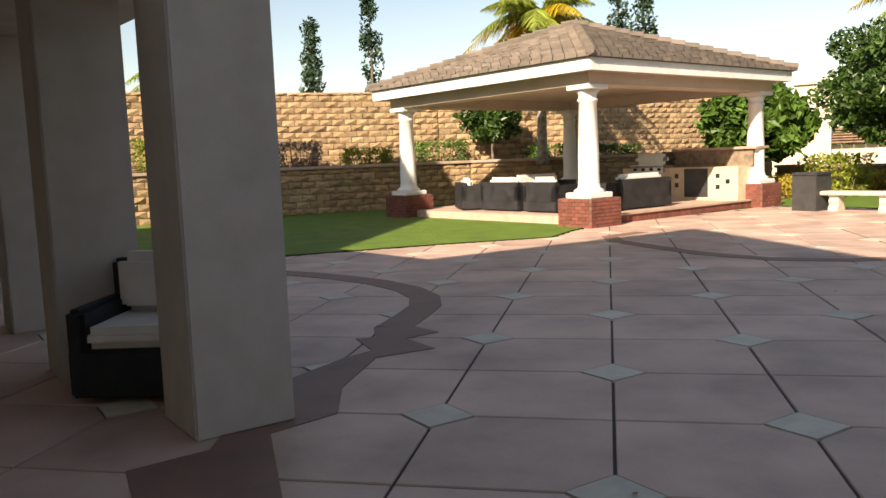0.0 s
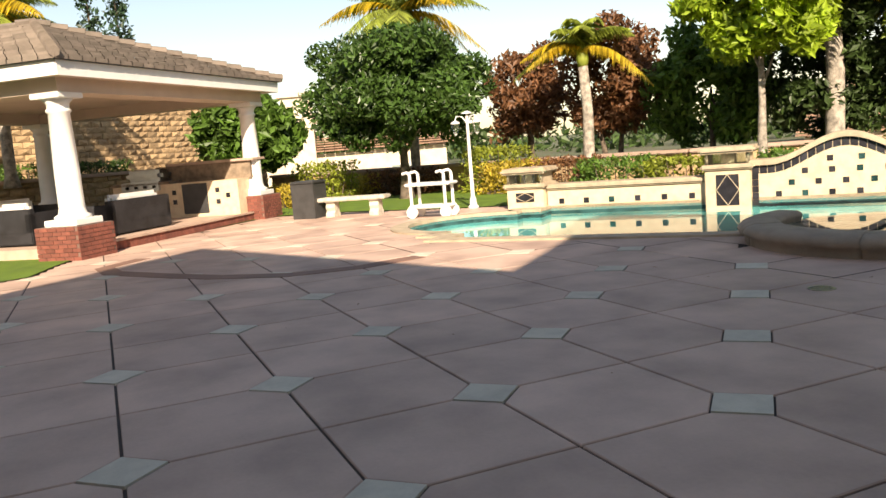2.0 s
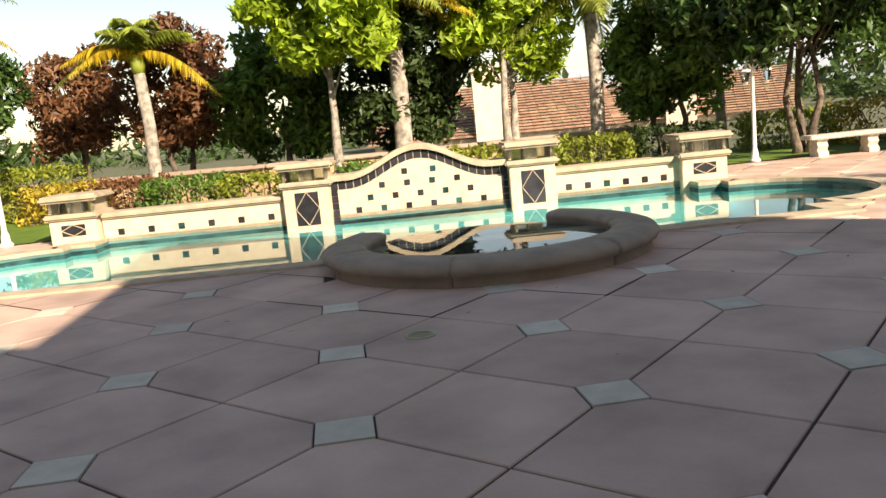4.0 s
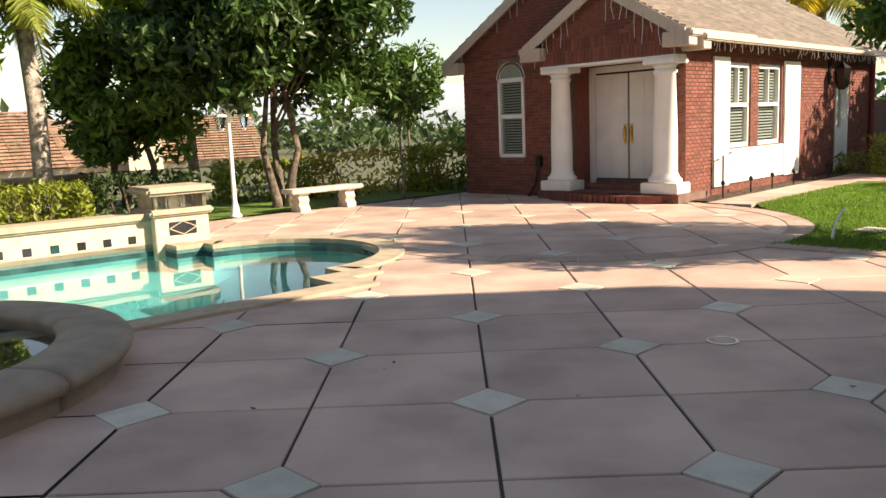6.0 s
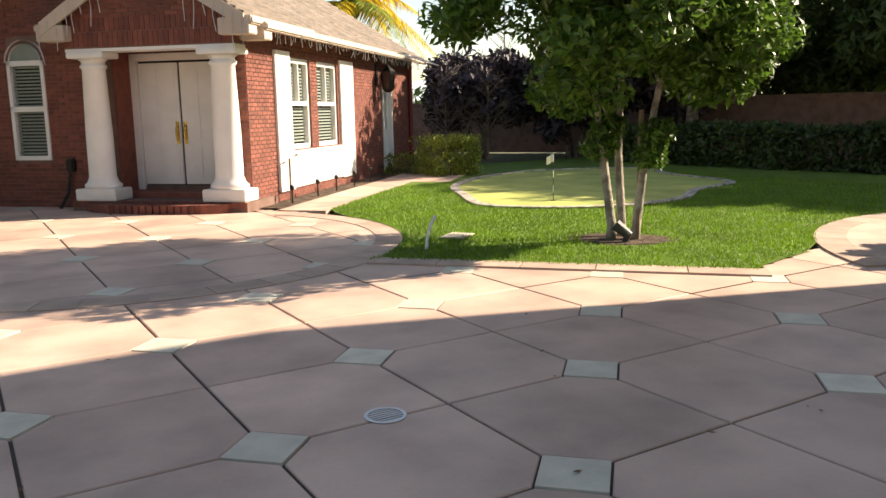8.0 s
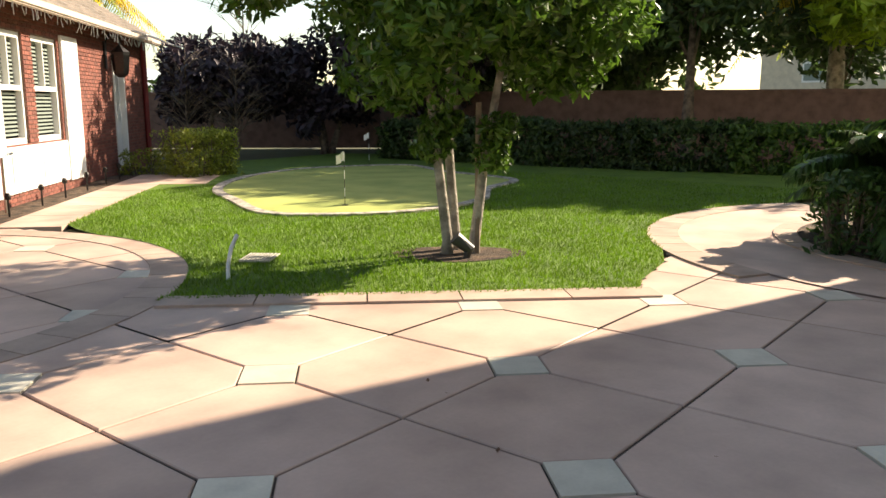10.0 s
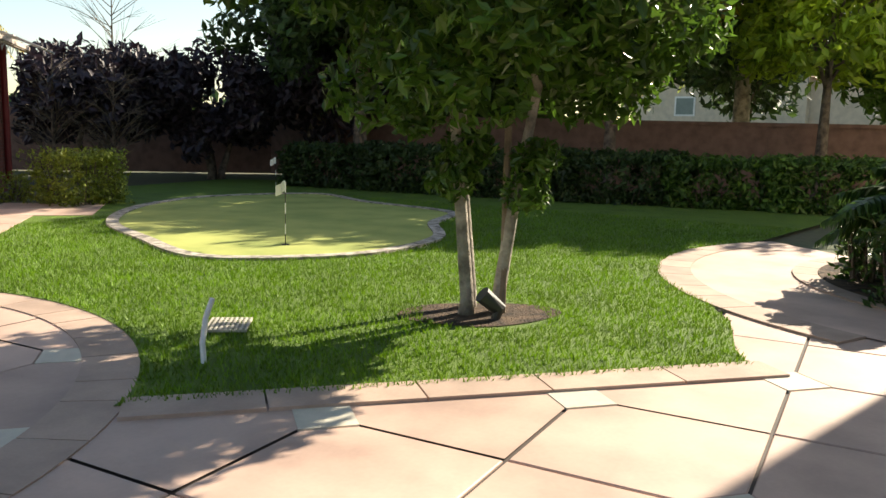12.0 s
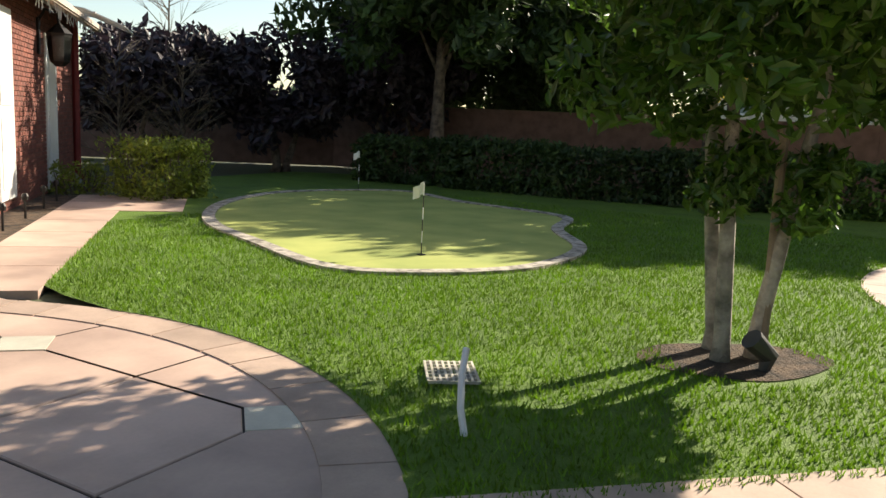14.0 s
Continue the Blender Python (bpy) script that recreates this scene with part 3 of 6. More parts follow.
def gable(name, x0, x1, y, z0, mat):
    xm = (x0 + x1) / 2
    bm = bmesh.new()
    prism(bm, [(x0, z0), (x1, z0), (xm, z0 + (x1 - x0) / 2 * RP)], y, y + 0.15)
    bmesh.ops.transform(bm, matrix=Matrix(((1, 0, 0, 0), (0, 0, 1, 0), (0, 1, 0, 0), (0, 0, 0, 1))), verts=bm.verts)
    bmesh.ops.recalc_face_normals(bm, faces=bm.faces)
    return part(name, bm, mat, hs, F=HOUSE)


def gable_bricks(x0, x1, y, z0):
    xm, half = (x0 + x1) / 2, (x1 - x0) / 2
    z = z0
    while z < z0 + half * RP - 0.08:
        w = half - (z + 0.06 - z0) / RP
        courses("brick_facing", xm - w, xm + w, z, z + 0.055, [], lambda u, v, o: (u, y - o, v))
        z += 0.056


gable("gable_wall", -W, 0.0, 0.0, HW, MORTAR)
gable_bricks(-W, 0.0, 0.0, HW)
gable("porch_gable", -2.3, 0.02, -0.42, 2.5, MORTAR)
gable_bricks(-2.3, 0.02, -0.42, 2.5)


def roof(name, x0, x1, y0, y1, z0, over=0.3, th=0.1, tiles=True):
    """A gabled roof with its ridge along y, in tiled courses, with white barge boards and eaves."""
    xm, half = (x0 + x1) / 2, (x1 - x0) / 2 + over
    zr = z0 + (x1 - x0) / 2 * RP
    ze = zr - half * RP
    r = part(name, bmesh.new(), ROOF, hs, "tan concrete tile roof", F=HOUSE)
    L = math.hypot(half, half * RP)
    for s in (-1, 1):
        bm = bmesh.new()
        k = 14
        for c in range(k):
            p, q = c / k, (c + 1.12) / k
            ny = max(1, int((y1 - y0) / 0.3))
            for j in range(ny):
                ya, yb = y0 + (y1 - y0) * j / ny, y0 + (y1 - y0) * (j + 1) / ny - 0.006
                xa, xb = xm + s * half * (1 - p), xm + s * half * max(0, 1 - q)
                za, zb = ze + half * RP * p, ze + half * RP * min(1, q)
                v = [bm.verts.new(t) for t in ((xa, ya, za + 0.10), (xa, yb, za + 0.10), (xb, yb, zb + 0.07), (xb, ya, zb + 0.07), (xa, ya, za + 0.055), (xa, yb, za + 0.055))]
                bm.faces.new((v[0], v[1], v[2], v[3]))
                bm.faces.new((v[4], v[5], v[1], v[0]))
        bmesh.ops.recalc_face_normals(bm, faces=bm.faces)
        part("roof_slope", bm, ROOF, r, F=HOUSE)
        sl = bmesh.new()
        v = [sl.verts.new(t) for t in ((xm + s * half, y0, ze), (xm, y0, zr), (xm, y1, zr), (xm + s * half, y1, ze),
                                        (xm + s * half, y0, ze + 0.06), (xm, y0, zr + 0.06), (xm, y1, zr + 0.06), (xm + s * half, y1, ze + 0.06))]
        for q in ((0, 1, 2, 3), (4, 7, 6, 5), (0, 4, 5, 1), (3, 2, 6, 7), (0, 3, 7, 4), (1, 5, 6, 2)):
            sl.faces.new([v[i_] for i_ in q])
        bmesh.ops.recalc_face_normals(sl, faces=sl.faces)
        part("roof_deck", sl, TAUPE, r, F=HOUSE)
        bb = bmesh.new()
        d = 0.16
        v = [bb.verts.new(t) for t in ((xm + s * half, y0 - 0.03, ze - d + 0.05), (xm, y0 - 0.03, zr - d + 0.05), (xm, y0 - 0.03, zr + 0.07), (xm + s * half, y0 - 0.03, ze + 0.07),
                                        (xm + s * half, y0 + 0.02, ze - d + 0.05), (xm, y0 + 0.02, zr - d + 0.05), (xm, y0 + 0.02, zr + 0.07), (xm + s * half, y0 + 0.02, ze + 0.07))]
        for q in ((0, 1, 2, 3), (4, 7, 6, 5), (0, 4, 5, 1), (3, 2, 6, 7), (0, 3, 7, 4)):
            bb.faces.new([v[i_] for i_ in q])
        bmesh.ops.recalc_face_normals(bb, faces=bb.faces)
        part("barge_board", bb, TAUPE, r, "taupe painted barge board", F=HOUSE)
        gx = xm + s * (half + 0.04)
        part("gutter", B(gx - 0.06, gx + 0.06, y0, y1, ze - 0.05, ze + 0.05, bev=0.02), TAUPE, r, "taupe gutter", F=HOUSE)
    part("ridge_tiles", tube(bmesh.new(), [(xm, y0, zr + 0.1), (xm, y1, zr + 0.1)], 0.08, 8), ROOF, r, F=HOUSE)
    # boxed eave returns
    for s in (-1, 1):
        ex = xm + s * (half - 0.14)
        part("eave_return", B(ex - 0.2, ex + 0.2, y0 - 0.02, y0 + 0.3, ze - 0.17, ze + 0.03, bev=0.01), TAUPE, r, F=HOUSE)
    return r


roof("roof", -W, 0.0, -0.22, D + 0.25, HW + 0.02)
roof("porch_roof", -2.3, 0.02, -0.62, 2.2, HW + 0.02, over=0.22)

# doors
dr = part("double_door", B(-1.86, -0.62, 0.80, 0.84, 0.26, 2.02), DARKIN, hs, F=HOUSE)
for s, x0, x1 in ((0, -1.835, -1.255), (1, -1.225, -0.645)):
    lf = part("door_leaf", B(x0, x1, 0.765, 0.81, 0.28, 1.97, bev=0.006), WHITE, dr, "white painted raised panel door leaf", F=HOUSE)
    for c in range(2):
        for r, (za, zb) in enumerate(((0.36, 0.82), (0.92, 1.5), (1.6, 1.9))):
            xa = x0 + 0.05 + c * (x1 - x0 - 0.04) / 2
            part("door_panel", B(xa, xa + (x1 - x0) / 2 - 0.07, 0.754, 0.77, za, zb, bev=0.006), WHITE, dr, F=HOUSE)
    hx = -1.30 if s == 0 else -1.18
    hb = bmesh.new()
    box(hb, hx - 0.025, hx + 0.025, 0.745, 0.757, 0.85, 1.16, bev=0.005)
    tube(hb, [(hx, 0.75, 0.9), (hx, 0.70, 0.93), (hx, 0.695, 1.0), (hx, 0.70, 1.08), (hx, 0.75, 1.12)], 0.012, 8)
    part("door_handle", hb, BRASS, dr, "ornate brass pull handle", F=HOUSE)
fr = bmesh.new()
for x0, x1, z0, z1 in ((-1.94, -1.84, 0.2, 2.1), (-0.64, -0.54, 0.2, 2.1), (-1.94, -0.54, 2.0, 2.1)):
    box(fr, x0, x1, 0.70, 0.80, z0, z1, bev=0.008)
part("door_frame", fr, WHITE, hs, F=HOUSE)
# arched window
aw = part("arched_window", B(-3.42, -2.86, 0.13, 0.16, 0.66, 2.02), DARKIN, hs, F=HOUSE)
wf = bmesh.new()
for x0, x1, z0, z1 in ((-3.42, -3.37, 0.66, 2.02), (-2.91, -2.86, 0.66, 2.02), (-3.42, -2.86, 0.66, 0.72), (-3.42, -2.86, 1.33, 1.4), (-3.42, -2.86, 1.95, 2.02)):
    box(wf, x0, x1, -0.04, 0.1, z0, z1)
strip_a, strip_b = arc(-3.14, 2.0, 0.24, 0, 180, 16), arc(-3.14, 2.0, 0.3, 0, 180, 16)
am = strip(bmesh.new(), strip_a, strip_b, -0.05, 0.05)
bmesh.ops.transform(am, matrix=Matrix(((1, 0, 0, 0), (0, 0, 1, 0), (0, 1, 0, 0), (0, 0, 0, 1))), verts=am.verts)
part("arch_frame", am, WHITE, aw, F=HOUSE)
part("window_frame", wf, WHITE, aw, F=HOUSE)
fan = bmesh.new()
fan.faces.new([fan.verts.new((x, -0.016, z)) for x, z in arc(-3.14, 2.0, 0.25, 0, 180, 16)])
part("fan_light", fan, BLIND, aw, "grey-green fan light", F=HOUSE)
for k in range(26):
    part("shutter_slat", B(-3.36, -2.92, 0.02, 0.05, 0.74 + k * 0.047, 0.765 + k * 0.047, R=None), BLIND, aw, F=HOUSE)
# side windows with shutters and panel
sg = part("side_window", B(-0.16, -0.13, 1.9, 4.6, 0.72, 2.05), DARKIN, hs, F=HOUSE)
for y0, y1 in ((1.9, 2.95), (3.35, 4.6)):
    wf = bmesh.new()
    for a, b, z0, z1 in ((y0, y0 + 0.07, 0.72, 2.05), (y1 - 0.07, y1, 0.72, 2.05), (y0, y1, 0.72, 0.79), (y0, y1, 1.36, 1.42), (y0, y1, 1.98, 2.05), ((y0 + y1) / 2 - 0.015, (y0 + y1) / 2 + 0.015, 1.4, 2.0)):
        box(wf, -0.1, -0.02, a, b, z0, z1)
    part("window_frame", wf, WHITE, sg, F=HOUSE)
    for k in range(24):
        part("blind_slat", B(-0.12, -0.085, y0 + 0.09, y1 - 0.09, 0.82 + k * 0.049, 0.845 + k * 0.049), BLIND, sg, F=HOUSE)
for y0, y1 in ((1.12, 1.82), (4.7, 5.6)):
    s_ = part("shutter", B(0.012, 0.05, y0, y1, 0.14, 2.12, bev=0.006), WHITE, hs, F=HOUSE)
    for za, zb in ((0.25, 1.0), (1.12, 2.0)):
        part("shutter_panel", B(0.05, 0.058, y0 + 0.12, y1 - 0.12, za, zb, bev=0.004), WHITE, s_, F=HOUSE)
pn = part("apron_panel", B(0.012, 0.045, 1.86, 4.66, 0.16, 0.70, bev=0.005), WHITE, hs, F=HOUSE)
for k in range(2):
    part("apron_field", B(0.045, 0.055, 2.0 + k * 1.35, 3.2 + k * 1.35, 0.25, 0.6, bev=0.004), WHITE, pn, F=HOUSE)
sdoor = part("side_door", B(-0.1, -0.05, 8.22, 8.95, 0.1, 1.95), WHITE, hs, "narrow white side door", F=HOUSE)
part("door_glass", B(-0.05, -0.04, 8.4, 8.8, 0.9, 1.8), GLASS, sdoor, F=HOUSE)
sfm = bmesh.new()
for a, b, z0, z1 in ((8.12, 8.22, 0.05, 2.05), (8.95, 9.05, 0.05, 2.05), (8.12, 9.05, 1.95, 2.05)):
    box(sfm, -0.08, 0.03, a, b, z0, z1)
part("side_door_frame", sfm, WHITE, hs, F=HOUSE)
dp = tube(bmesh.new(), [(0.06, D - 0.15, 2.45), (0.06, D - 0.15, 0.15), (0.16, D - 0.15, 0.04)], 0.05, 8)
part("downpipe", dp, REDPIPE, hs, "dark red downpipe", F=HOUSE)
# wall lantern on a scrolled bracket
wl = thing("wall_lantern", *at(HOUSE, 0.25, 7.6), "black iron wall lantern on a scrolled bracket", "lantern", z=1.9)
part("bracket", tube(bmesh.new(), [(0.02, 7.6, 2.15), (0.1, 7.6, 2.3), (0.24, 7.6, 2.26), (0.25, 7.6, 2.12)], 0.018, 6), IRON, wl, F=HOUSE)
part("cage", lathe(bmesh.new(), [(0.05, 1.62), (0.11, 1.68), (0.14, 2.0), (0.15, 2.02), (0.02, 2.14)], 0.25, 7.6, 6), IRON, wl, F=HOUSE)
part("lantern_glass", lathe(bmesh.new(), [(0.118, 1.71), (0.146, 1.98)], 0.25, 7.6, 6), BLOCKG, wl, F=HOUSE)
part("back_plate", B(0.012, 0.04, 7.52, 7.68, 1.75, 2.2, bev=0.01), IRON, wl, F=HOUSE)
# trellis arm under the eave
tr = thing("iron_trellis", *at(HOUSE, 0.4, 9.5), "grey iron arched trellis over the side door", "trellis", z=2.1)
for k in range(6):
    part("trellis_bar", tube(bmesh.new(), [(0.02, 7.9 + k * 0.25, 2.42), (0.5, 7.9 + k * 0.25, 2.36), (0.95, 7.9 + k * 0.25, 2.18)], 0.014, 5), WIRE, tr, F=HOUSE)
for xq, zq in ((0.3, 2.39), (0.62, 2.32), (0.95, 2.18)):
    part("trellis_rail", tube(bmesh.new(), [(xq, 7.8, zq), (xq, 9.3, zq)], 0.016, 5), WIRE, tr, F=HOUSE)
# columns and step
for xx in (-2.02, -0.22):
    c = thing("porch_column", *at(HOUSE, xx, -0.2), "white classical porch column on a square plinth", "column", "porch columns")
    Fc = HOUSE @ Matrix.Translation((xx, -0.21, 0))
    part("plinth", B(-0.29, 0.29, -0.27, 0.27, 0.13, 0.29, bev=0.012), WHITE, c, F=Fc)
    part("shaft", lathe(bmesh.new(), [(0.25, 0.29), (0.255, 0.34), (0.21, 0.38), (0.185, 0.45), (0.182, 1.0), (0.155, 1.86), (0.18, 1.88), (0.18, 1.91), (0.155, 1.93), (0.16, 1.96), (0.21, 2.0)]), WHITE, c, F=Fc, smooth=True)
    part("capital", B(-0.26, 0.26, -0.25, 0.25, 2.0, 2.08, bev=0.012), WHITE, c, F=Fc)
st = thing("porch_step", *at(HOUSE, -1.2, -0.3), "curved red brick porch step", "step")
part("step_core", B(-2.35, 0.1, -0.5, 0.75, 0, 0.125), MORTAR, st, F=HOUSE)
part("landing", B(-1.94, -0.25, 0.2, 0.75, 0, 0.2), BRICKI, st, F=HOUSE)
for k in range(33):
    a = radians(180 + k * 180 / 33)
    rx, ry = 1.0, 0.42
    cx_, cy_ = -1.12 + rx * math.cos(a), -0.46 + ry * math.sin(a)
    R = Matrix.Translation((cx_, cy_, 0)) @ Matrix.Rotation(math.atan2(math.sin(a) * rx, math.cos(a) * ry), 4, "Z")
    part("brick", B(-0.14, 0.02, -0.036, 0.036, 0.0, 0.115), BRICK, st, F=HOUSE @ R)
stp = bmesh.new()
prism(stp, [(-1.12 + 0.98 * math.cos(a), -0.46 + 0.4 * math.sin(a)) for a in np.linspace(math.pi, 2 * math.pi, 24)], 0.0, 0.105)
part("step_top", stp, BRICKI, st, F=HOUSE)
for k in range(24):
    part("brick", B(-2.35 + k * 0.102, -2.26 + k * 0.102, -0.515, -0.35, 0.05, 0.132), BRICK, st, F=HOUSE)
# string lights along eaves
for nm, pts in (("side", [(0.36, 0.0 + k * 0.16, 2.32) for k in range(66)]), ("porch", [(-1.14 + s * (1.36 - k * 0.12), -0.66, 2.4 + k * 0.12 * RP) for s in (-1, 1) for k in range(11)]),
                ("main", [(-2.11 + s * (2.38 - k * 0.14), -0.28, 2.42 + k * 0.14 * RP) for s in (-1,) for k in range(16)])):
    sl = thing("icicle_lights", *at(HOUSE, pts[0][0], pts[0][1]), "unlit icicle string lights hanging from the eave", "string lights", z=2.3)
    rnd = random.Random(len(pts))
    for x, y, z in pts:
        d = rnd.uniform(0.08, 0.2) if nm == "side" else rnd.uniform(0.12, 0.5)
        strand = tube(bmesh.new(), [(x, y, z), (x + rnd.uniform(-0.03, 0.03), y + rnd.uniform(-0.02, 0.02), z - d / 2), (x + rnd.uniform(-0.03, 0.03), y, z - d)], 0.006, 3)
        part("light_strand", strand, WIRE, sl, F=HOUSE)
# path lights and hose bib
for k, yy in enumerate((0.8, 2.1, 3.2, 4.4, 5.6, 6.6)):
    g = thing("path_light", *at(HOUSE, 0.3, yy), "small dark path light stake in the soil", "path light", "path lights")
    part("stake", tube(bmesh.new(), [(0.3, yy, 0), (0.3, yy, 0.22)], 0.012, 6), IRON, g, F=HOUSE)
    part("head", lathe(bmesh.new(), [(0.03, 0.2), (0.035, 0.24), (0.02, 0.27)], 0.3, yy, 8), IRON, g, F=HOUSE)
hbx = thing("hose_bib", *at(HOUSE, 0.16, 1.2), "thin grey standpipe tap by the wall", "tap")
part("pipe", tube(bmesh.new(), [(0.16, 1.2, 0), (0.16, 1.2, 0.62), (0.2, 1.45, 0.66)], 0.018, 6), STEEL, hbx, F=HOUSE)
dgt = thing("wall_spout", *at(HOUSE, -2.55, -0.1), "black wall lamp and hose by the porch", "hose")
part("spout_box", B(-2.62, -2.5, -0.12, -0.012, 0.5, 0.68, bev=0.02), IRON, dgt, F=HOUSE)
part("spout_pipe", tube(bmesh.new(), [(-2.56, -0.1, 0.5), (-2.6, -0.14, 0.2), (-2.68, -0.25, 0.0)], 0.025, 6), IRON, dgt, F=HOUSE)

# ---- pavilion ----
S = 6.7
pv = thing("pavilion", *at(PAV, S / 2, S / 2), "white garden pavilion with a hipped tan tile roof", "pavilion")
part("floor_slab", B(-0.1, S + 0.1, -0.1, S + 0.1, 0, 0.2), CURB, pv, "tan concrete pavilion floor", F=PAV)
for k in range(58):
    part("brick", B(0.55 + k * 0.106, 0.65 + k * 0.106, -0.16, -0.1, 0.0, 0.17), BRICK, pv, F=PAV)
part("step_edge", B(0.5, S - 0.5, -0.2, -0.08, 0.17, 0.22, bev=0.01), CURB, pv, F=PAV)
for cx_, cy_ in ((0, 0), (S, 0), (0, S), (S, S)):
    c = part("pedestal", B(cx_ - 0.47, cx_ + 0.47, cy_ - 0.47, cy_ + 0.47, 0, 0.62), MORTAR, pv, "red brick pedestal", F=PAV)
    vs, fs = [], []
    for r in range(8):
        for k in range(5):
            for sd_ in range(4):
                x0 = -0.48 + (k - (0.5 if r % 2 else 0)) * 0.2
                p, q = max(x0, -0.48), min(x0 + 0.188, 0.48)
                if q - p < 0.02:
                    continue
                z0, z1 = r * 0.078, r * 0.078 + 0.066
                R = Matrix.Translation((cx_, cy_, 0)) @ Matrix.Rotation(sd_ * math.pi / 2, 4, "Z")
                n0 = len(vs)
                vs += [tuple(PAV @ R @ Vector(v)) for v in ((p, -0.47, z0), (q, -0.47, z0), (q, -0.47, z1), (p, -0.47, z1), (p, -0.485, z0), (q, -0.485, z0), (q, -0.485, z1), (p, -0.485, z1))]
                fs += [tuple(n0 + j for j in f_) for f_ in ((4, 5, 6, 7), (0, 1, 5, 4), (1, 2, 6, 5), (2, 3, 7, 6), (3, 0, 4, 7))]
    b_ = raw("brick_facing", vs, fs, BRICKI, c)
    b_["kind"] = "stuff"
    part("plinth", B(cx_ - 0.36, cx_ + 0.36, cy_ - 0.36, cy_ + 0.36, 0.62, 0.74, bev=0.012), WHITE, pv, F=PAV)
    part("column", lathe(bmesh.new(), [(0.33, 0.74), (0.33, 0.79), (0.25, 0.84), (0.23, 0.95), (0.225, 1.6), (0.19, 2.68), (0.22, 2.7), (0.22, 2.74), (0.19, 2.77), (0.2, 2.85), (0.28, 2.94)], cx_, cy_), WHITE, pv, "round white column", F=PAV, smooth=True)
    part("capital", B(cx_ - 0.32, cx_ + 0.32, cy_ - 0.32, cy_ + 0.32, 2.94, 3.04, bev=0.012), WHITE, pv, F=PAV)
for a in range(2):
    for o in (0, S):
        part("beam", B(*((-0.3, S + 0.3, o - 0.3, o + 0.3) if a == 0 else (o - 0.3, o + 0.3, 0.3, S - 0.3)), 3.04, 3.3), TAUPE, pv, F=PAV)
part("soffit", B(-0.6, S + 0.6, -0.6, S + 0.6, 3.3, 3.36), TAUPE, pv, "taupe soffit", F=PAV)
for x0, x1, y0, y1 in ((-0.64, S + 0.64, -0.66, -0.6), (-0.64, S + 0.64, S + 0.6, S + 0.66), (-0.66, -0.6, -0.64, S + 0.64), (S + 0.6, S + 0.66, -0.64, S + 0.64)):
    part("fascia", B(x0, x1, y0, y1, 3.28, 3.56), WHITE, pv, "white fascia board", F=PAV)
ge = bmesh.new()
for x0, x1, y0, y1 in ((-0.7, S + 0.7, -0.72, -0.66), (-0.7, S + 0.7, S + 0.66, S + 0.72), (-0.72, -0.66, -0.7, S + 0.7), (S + 0.66, S + 0.72, -0.7, S + 0.7)):
    box(ge, x0, x1, y0, y1, 3.54, 3.6)
part("drip_edge", ge, DARKG, pv, F=PAV)
half = S / 2 + 0.75
for sd_ in range(4):
    bm = bmesh.new()
    k = 15
    R = Matrix.Translation((S / 2, S / 2, 0)) @ Matrix.Rotation(sd_ * math.pi / 2, 4, "Z")
    rnd = random.Random(sd_)
    for c in range(k):
        p, q = c / k, min(1.0, (c + 1.1) / k)
        w0, w1 = half * (1 - p), half * (1 - q)
        nt = max(1, int(2 * w0 / 0.33))
        for j in range(nt):
            a, b = -1 + 2 * j / nt, -1 + 2 * (j + 1) / nt - 0.006
            lift = rnd.uniform(0, 0.02)
            v = [bm.verts.new(t) for t in ((a * w0, -half * (1 - p), 3.62 + 1.5 * p + lift), (b * w0, -half * (1 - p), 3.62 + 1.5 * p + lift),
                                            (b * w1, -half * (1 - q), 3.57 + 1.5 * q), (a * w1, -half * (1 - q), 3.57 + 1.5 * q),
                                            (a * w0, -half * (1 - p), 3.55 + 1.5 * p), (b * w0, -half * (1 - p), 3.55 + 1.5 * p))]
            bm.faces.new((v[0], v[1], v[2], v[3]))
            bm.faces.new((v[4], v[5], v[1], v[0]))
    part("roof_slope", bm, ROOF, pv, "tan concrete roof tiles", F=PAV @ R)["kind"] = "stuff"
    hp = bmesh.new()
    for j in range(16):
        p0, p1 = j / 16, (j + 1.05) / 16
        tube(hp, [(-half * (1 - p0), -half * (1 - p0), 3.64 + 1.5 * p0 + 0.02), (-half * (1 - p1), -half * (1 - p1), 3.62 + 1.5 * p1)], [0.1, 0.085], 6)
    part("hip_tiles", hp, ROOF, pv, F=PAV @ R)

# outdoor kitchen, seating
kt = thing("barbecue_island", *at(PAV, 6.2, 3.0), "tan tiled barbecue island with steel grill and fridge", "barbecue")
FK = PAV @ Matrix.Translation((6.3, 2.2, 0.2))
part("counter_base", B(-0.45, 0.5, -2.2, 1.6, 0, 0.9), TRAV, kt, F=FK)
part("counter_top", B(-0.5, 0.55, -0.2, 1.65, 0.9, 0.97, bev=0.01), WOOD, kt, F=FK)
part("raised_back", B(0.1, 0.55, -2.3, 0.6, 0.9, 1.35), WOOD, kt, F=FK)
part("raised_bar", B(0.0, 0.65, -2.45, 0.2, 1.35, 1.42, bev=0.01), CURB, kt, F=FK)
part("fridge", B(-0.47, -0.44, -1.3, -0.55, 0.08, 0.86, bev=0.01), DARKG, kt, "black fridge door", F=FK)
gr = part("grill", B(-0.5, 0.3, 0.1, 1.3, 0.75, 1.0, bev=0.02), STEEL, kt, "stainless steel grill", F=FK)
part("grill_hood", B(-0.35, 0.3, 0.12, 1.28, 1.0, 1.3, bev=0.1), STEEL, gr, F=FK)
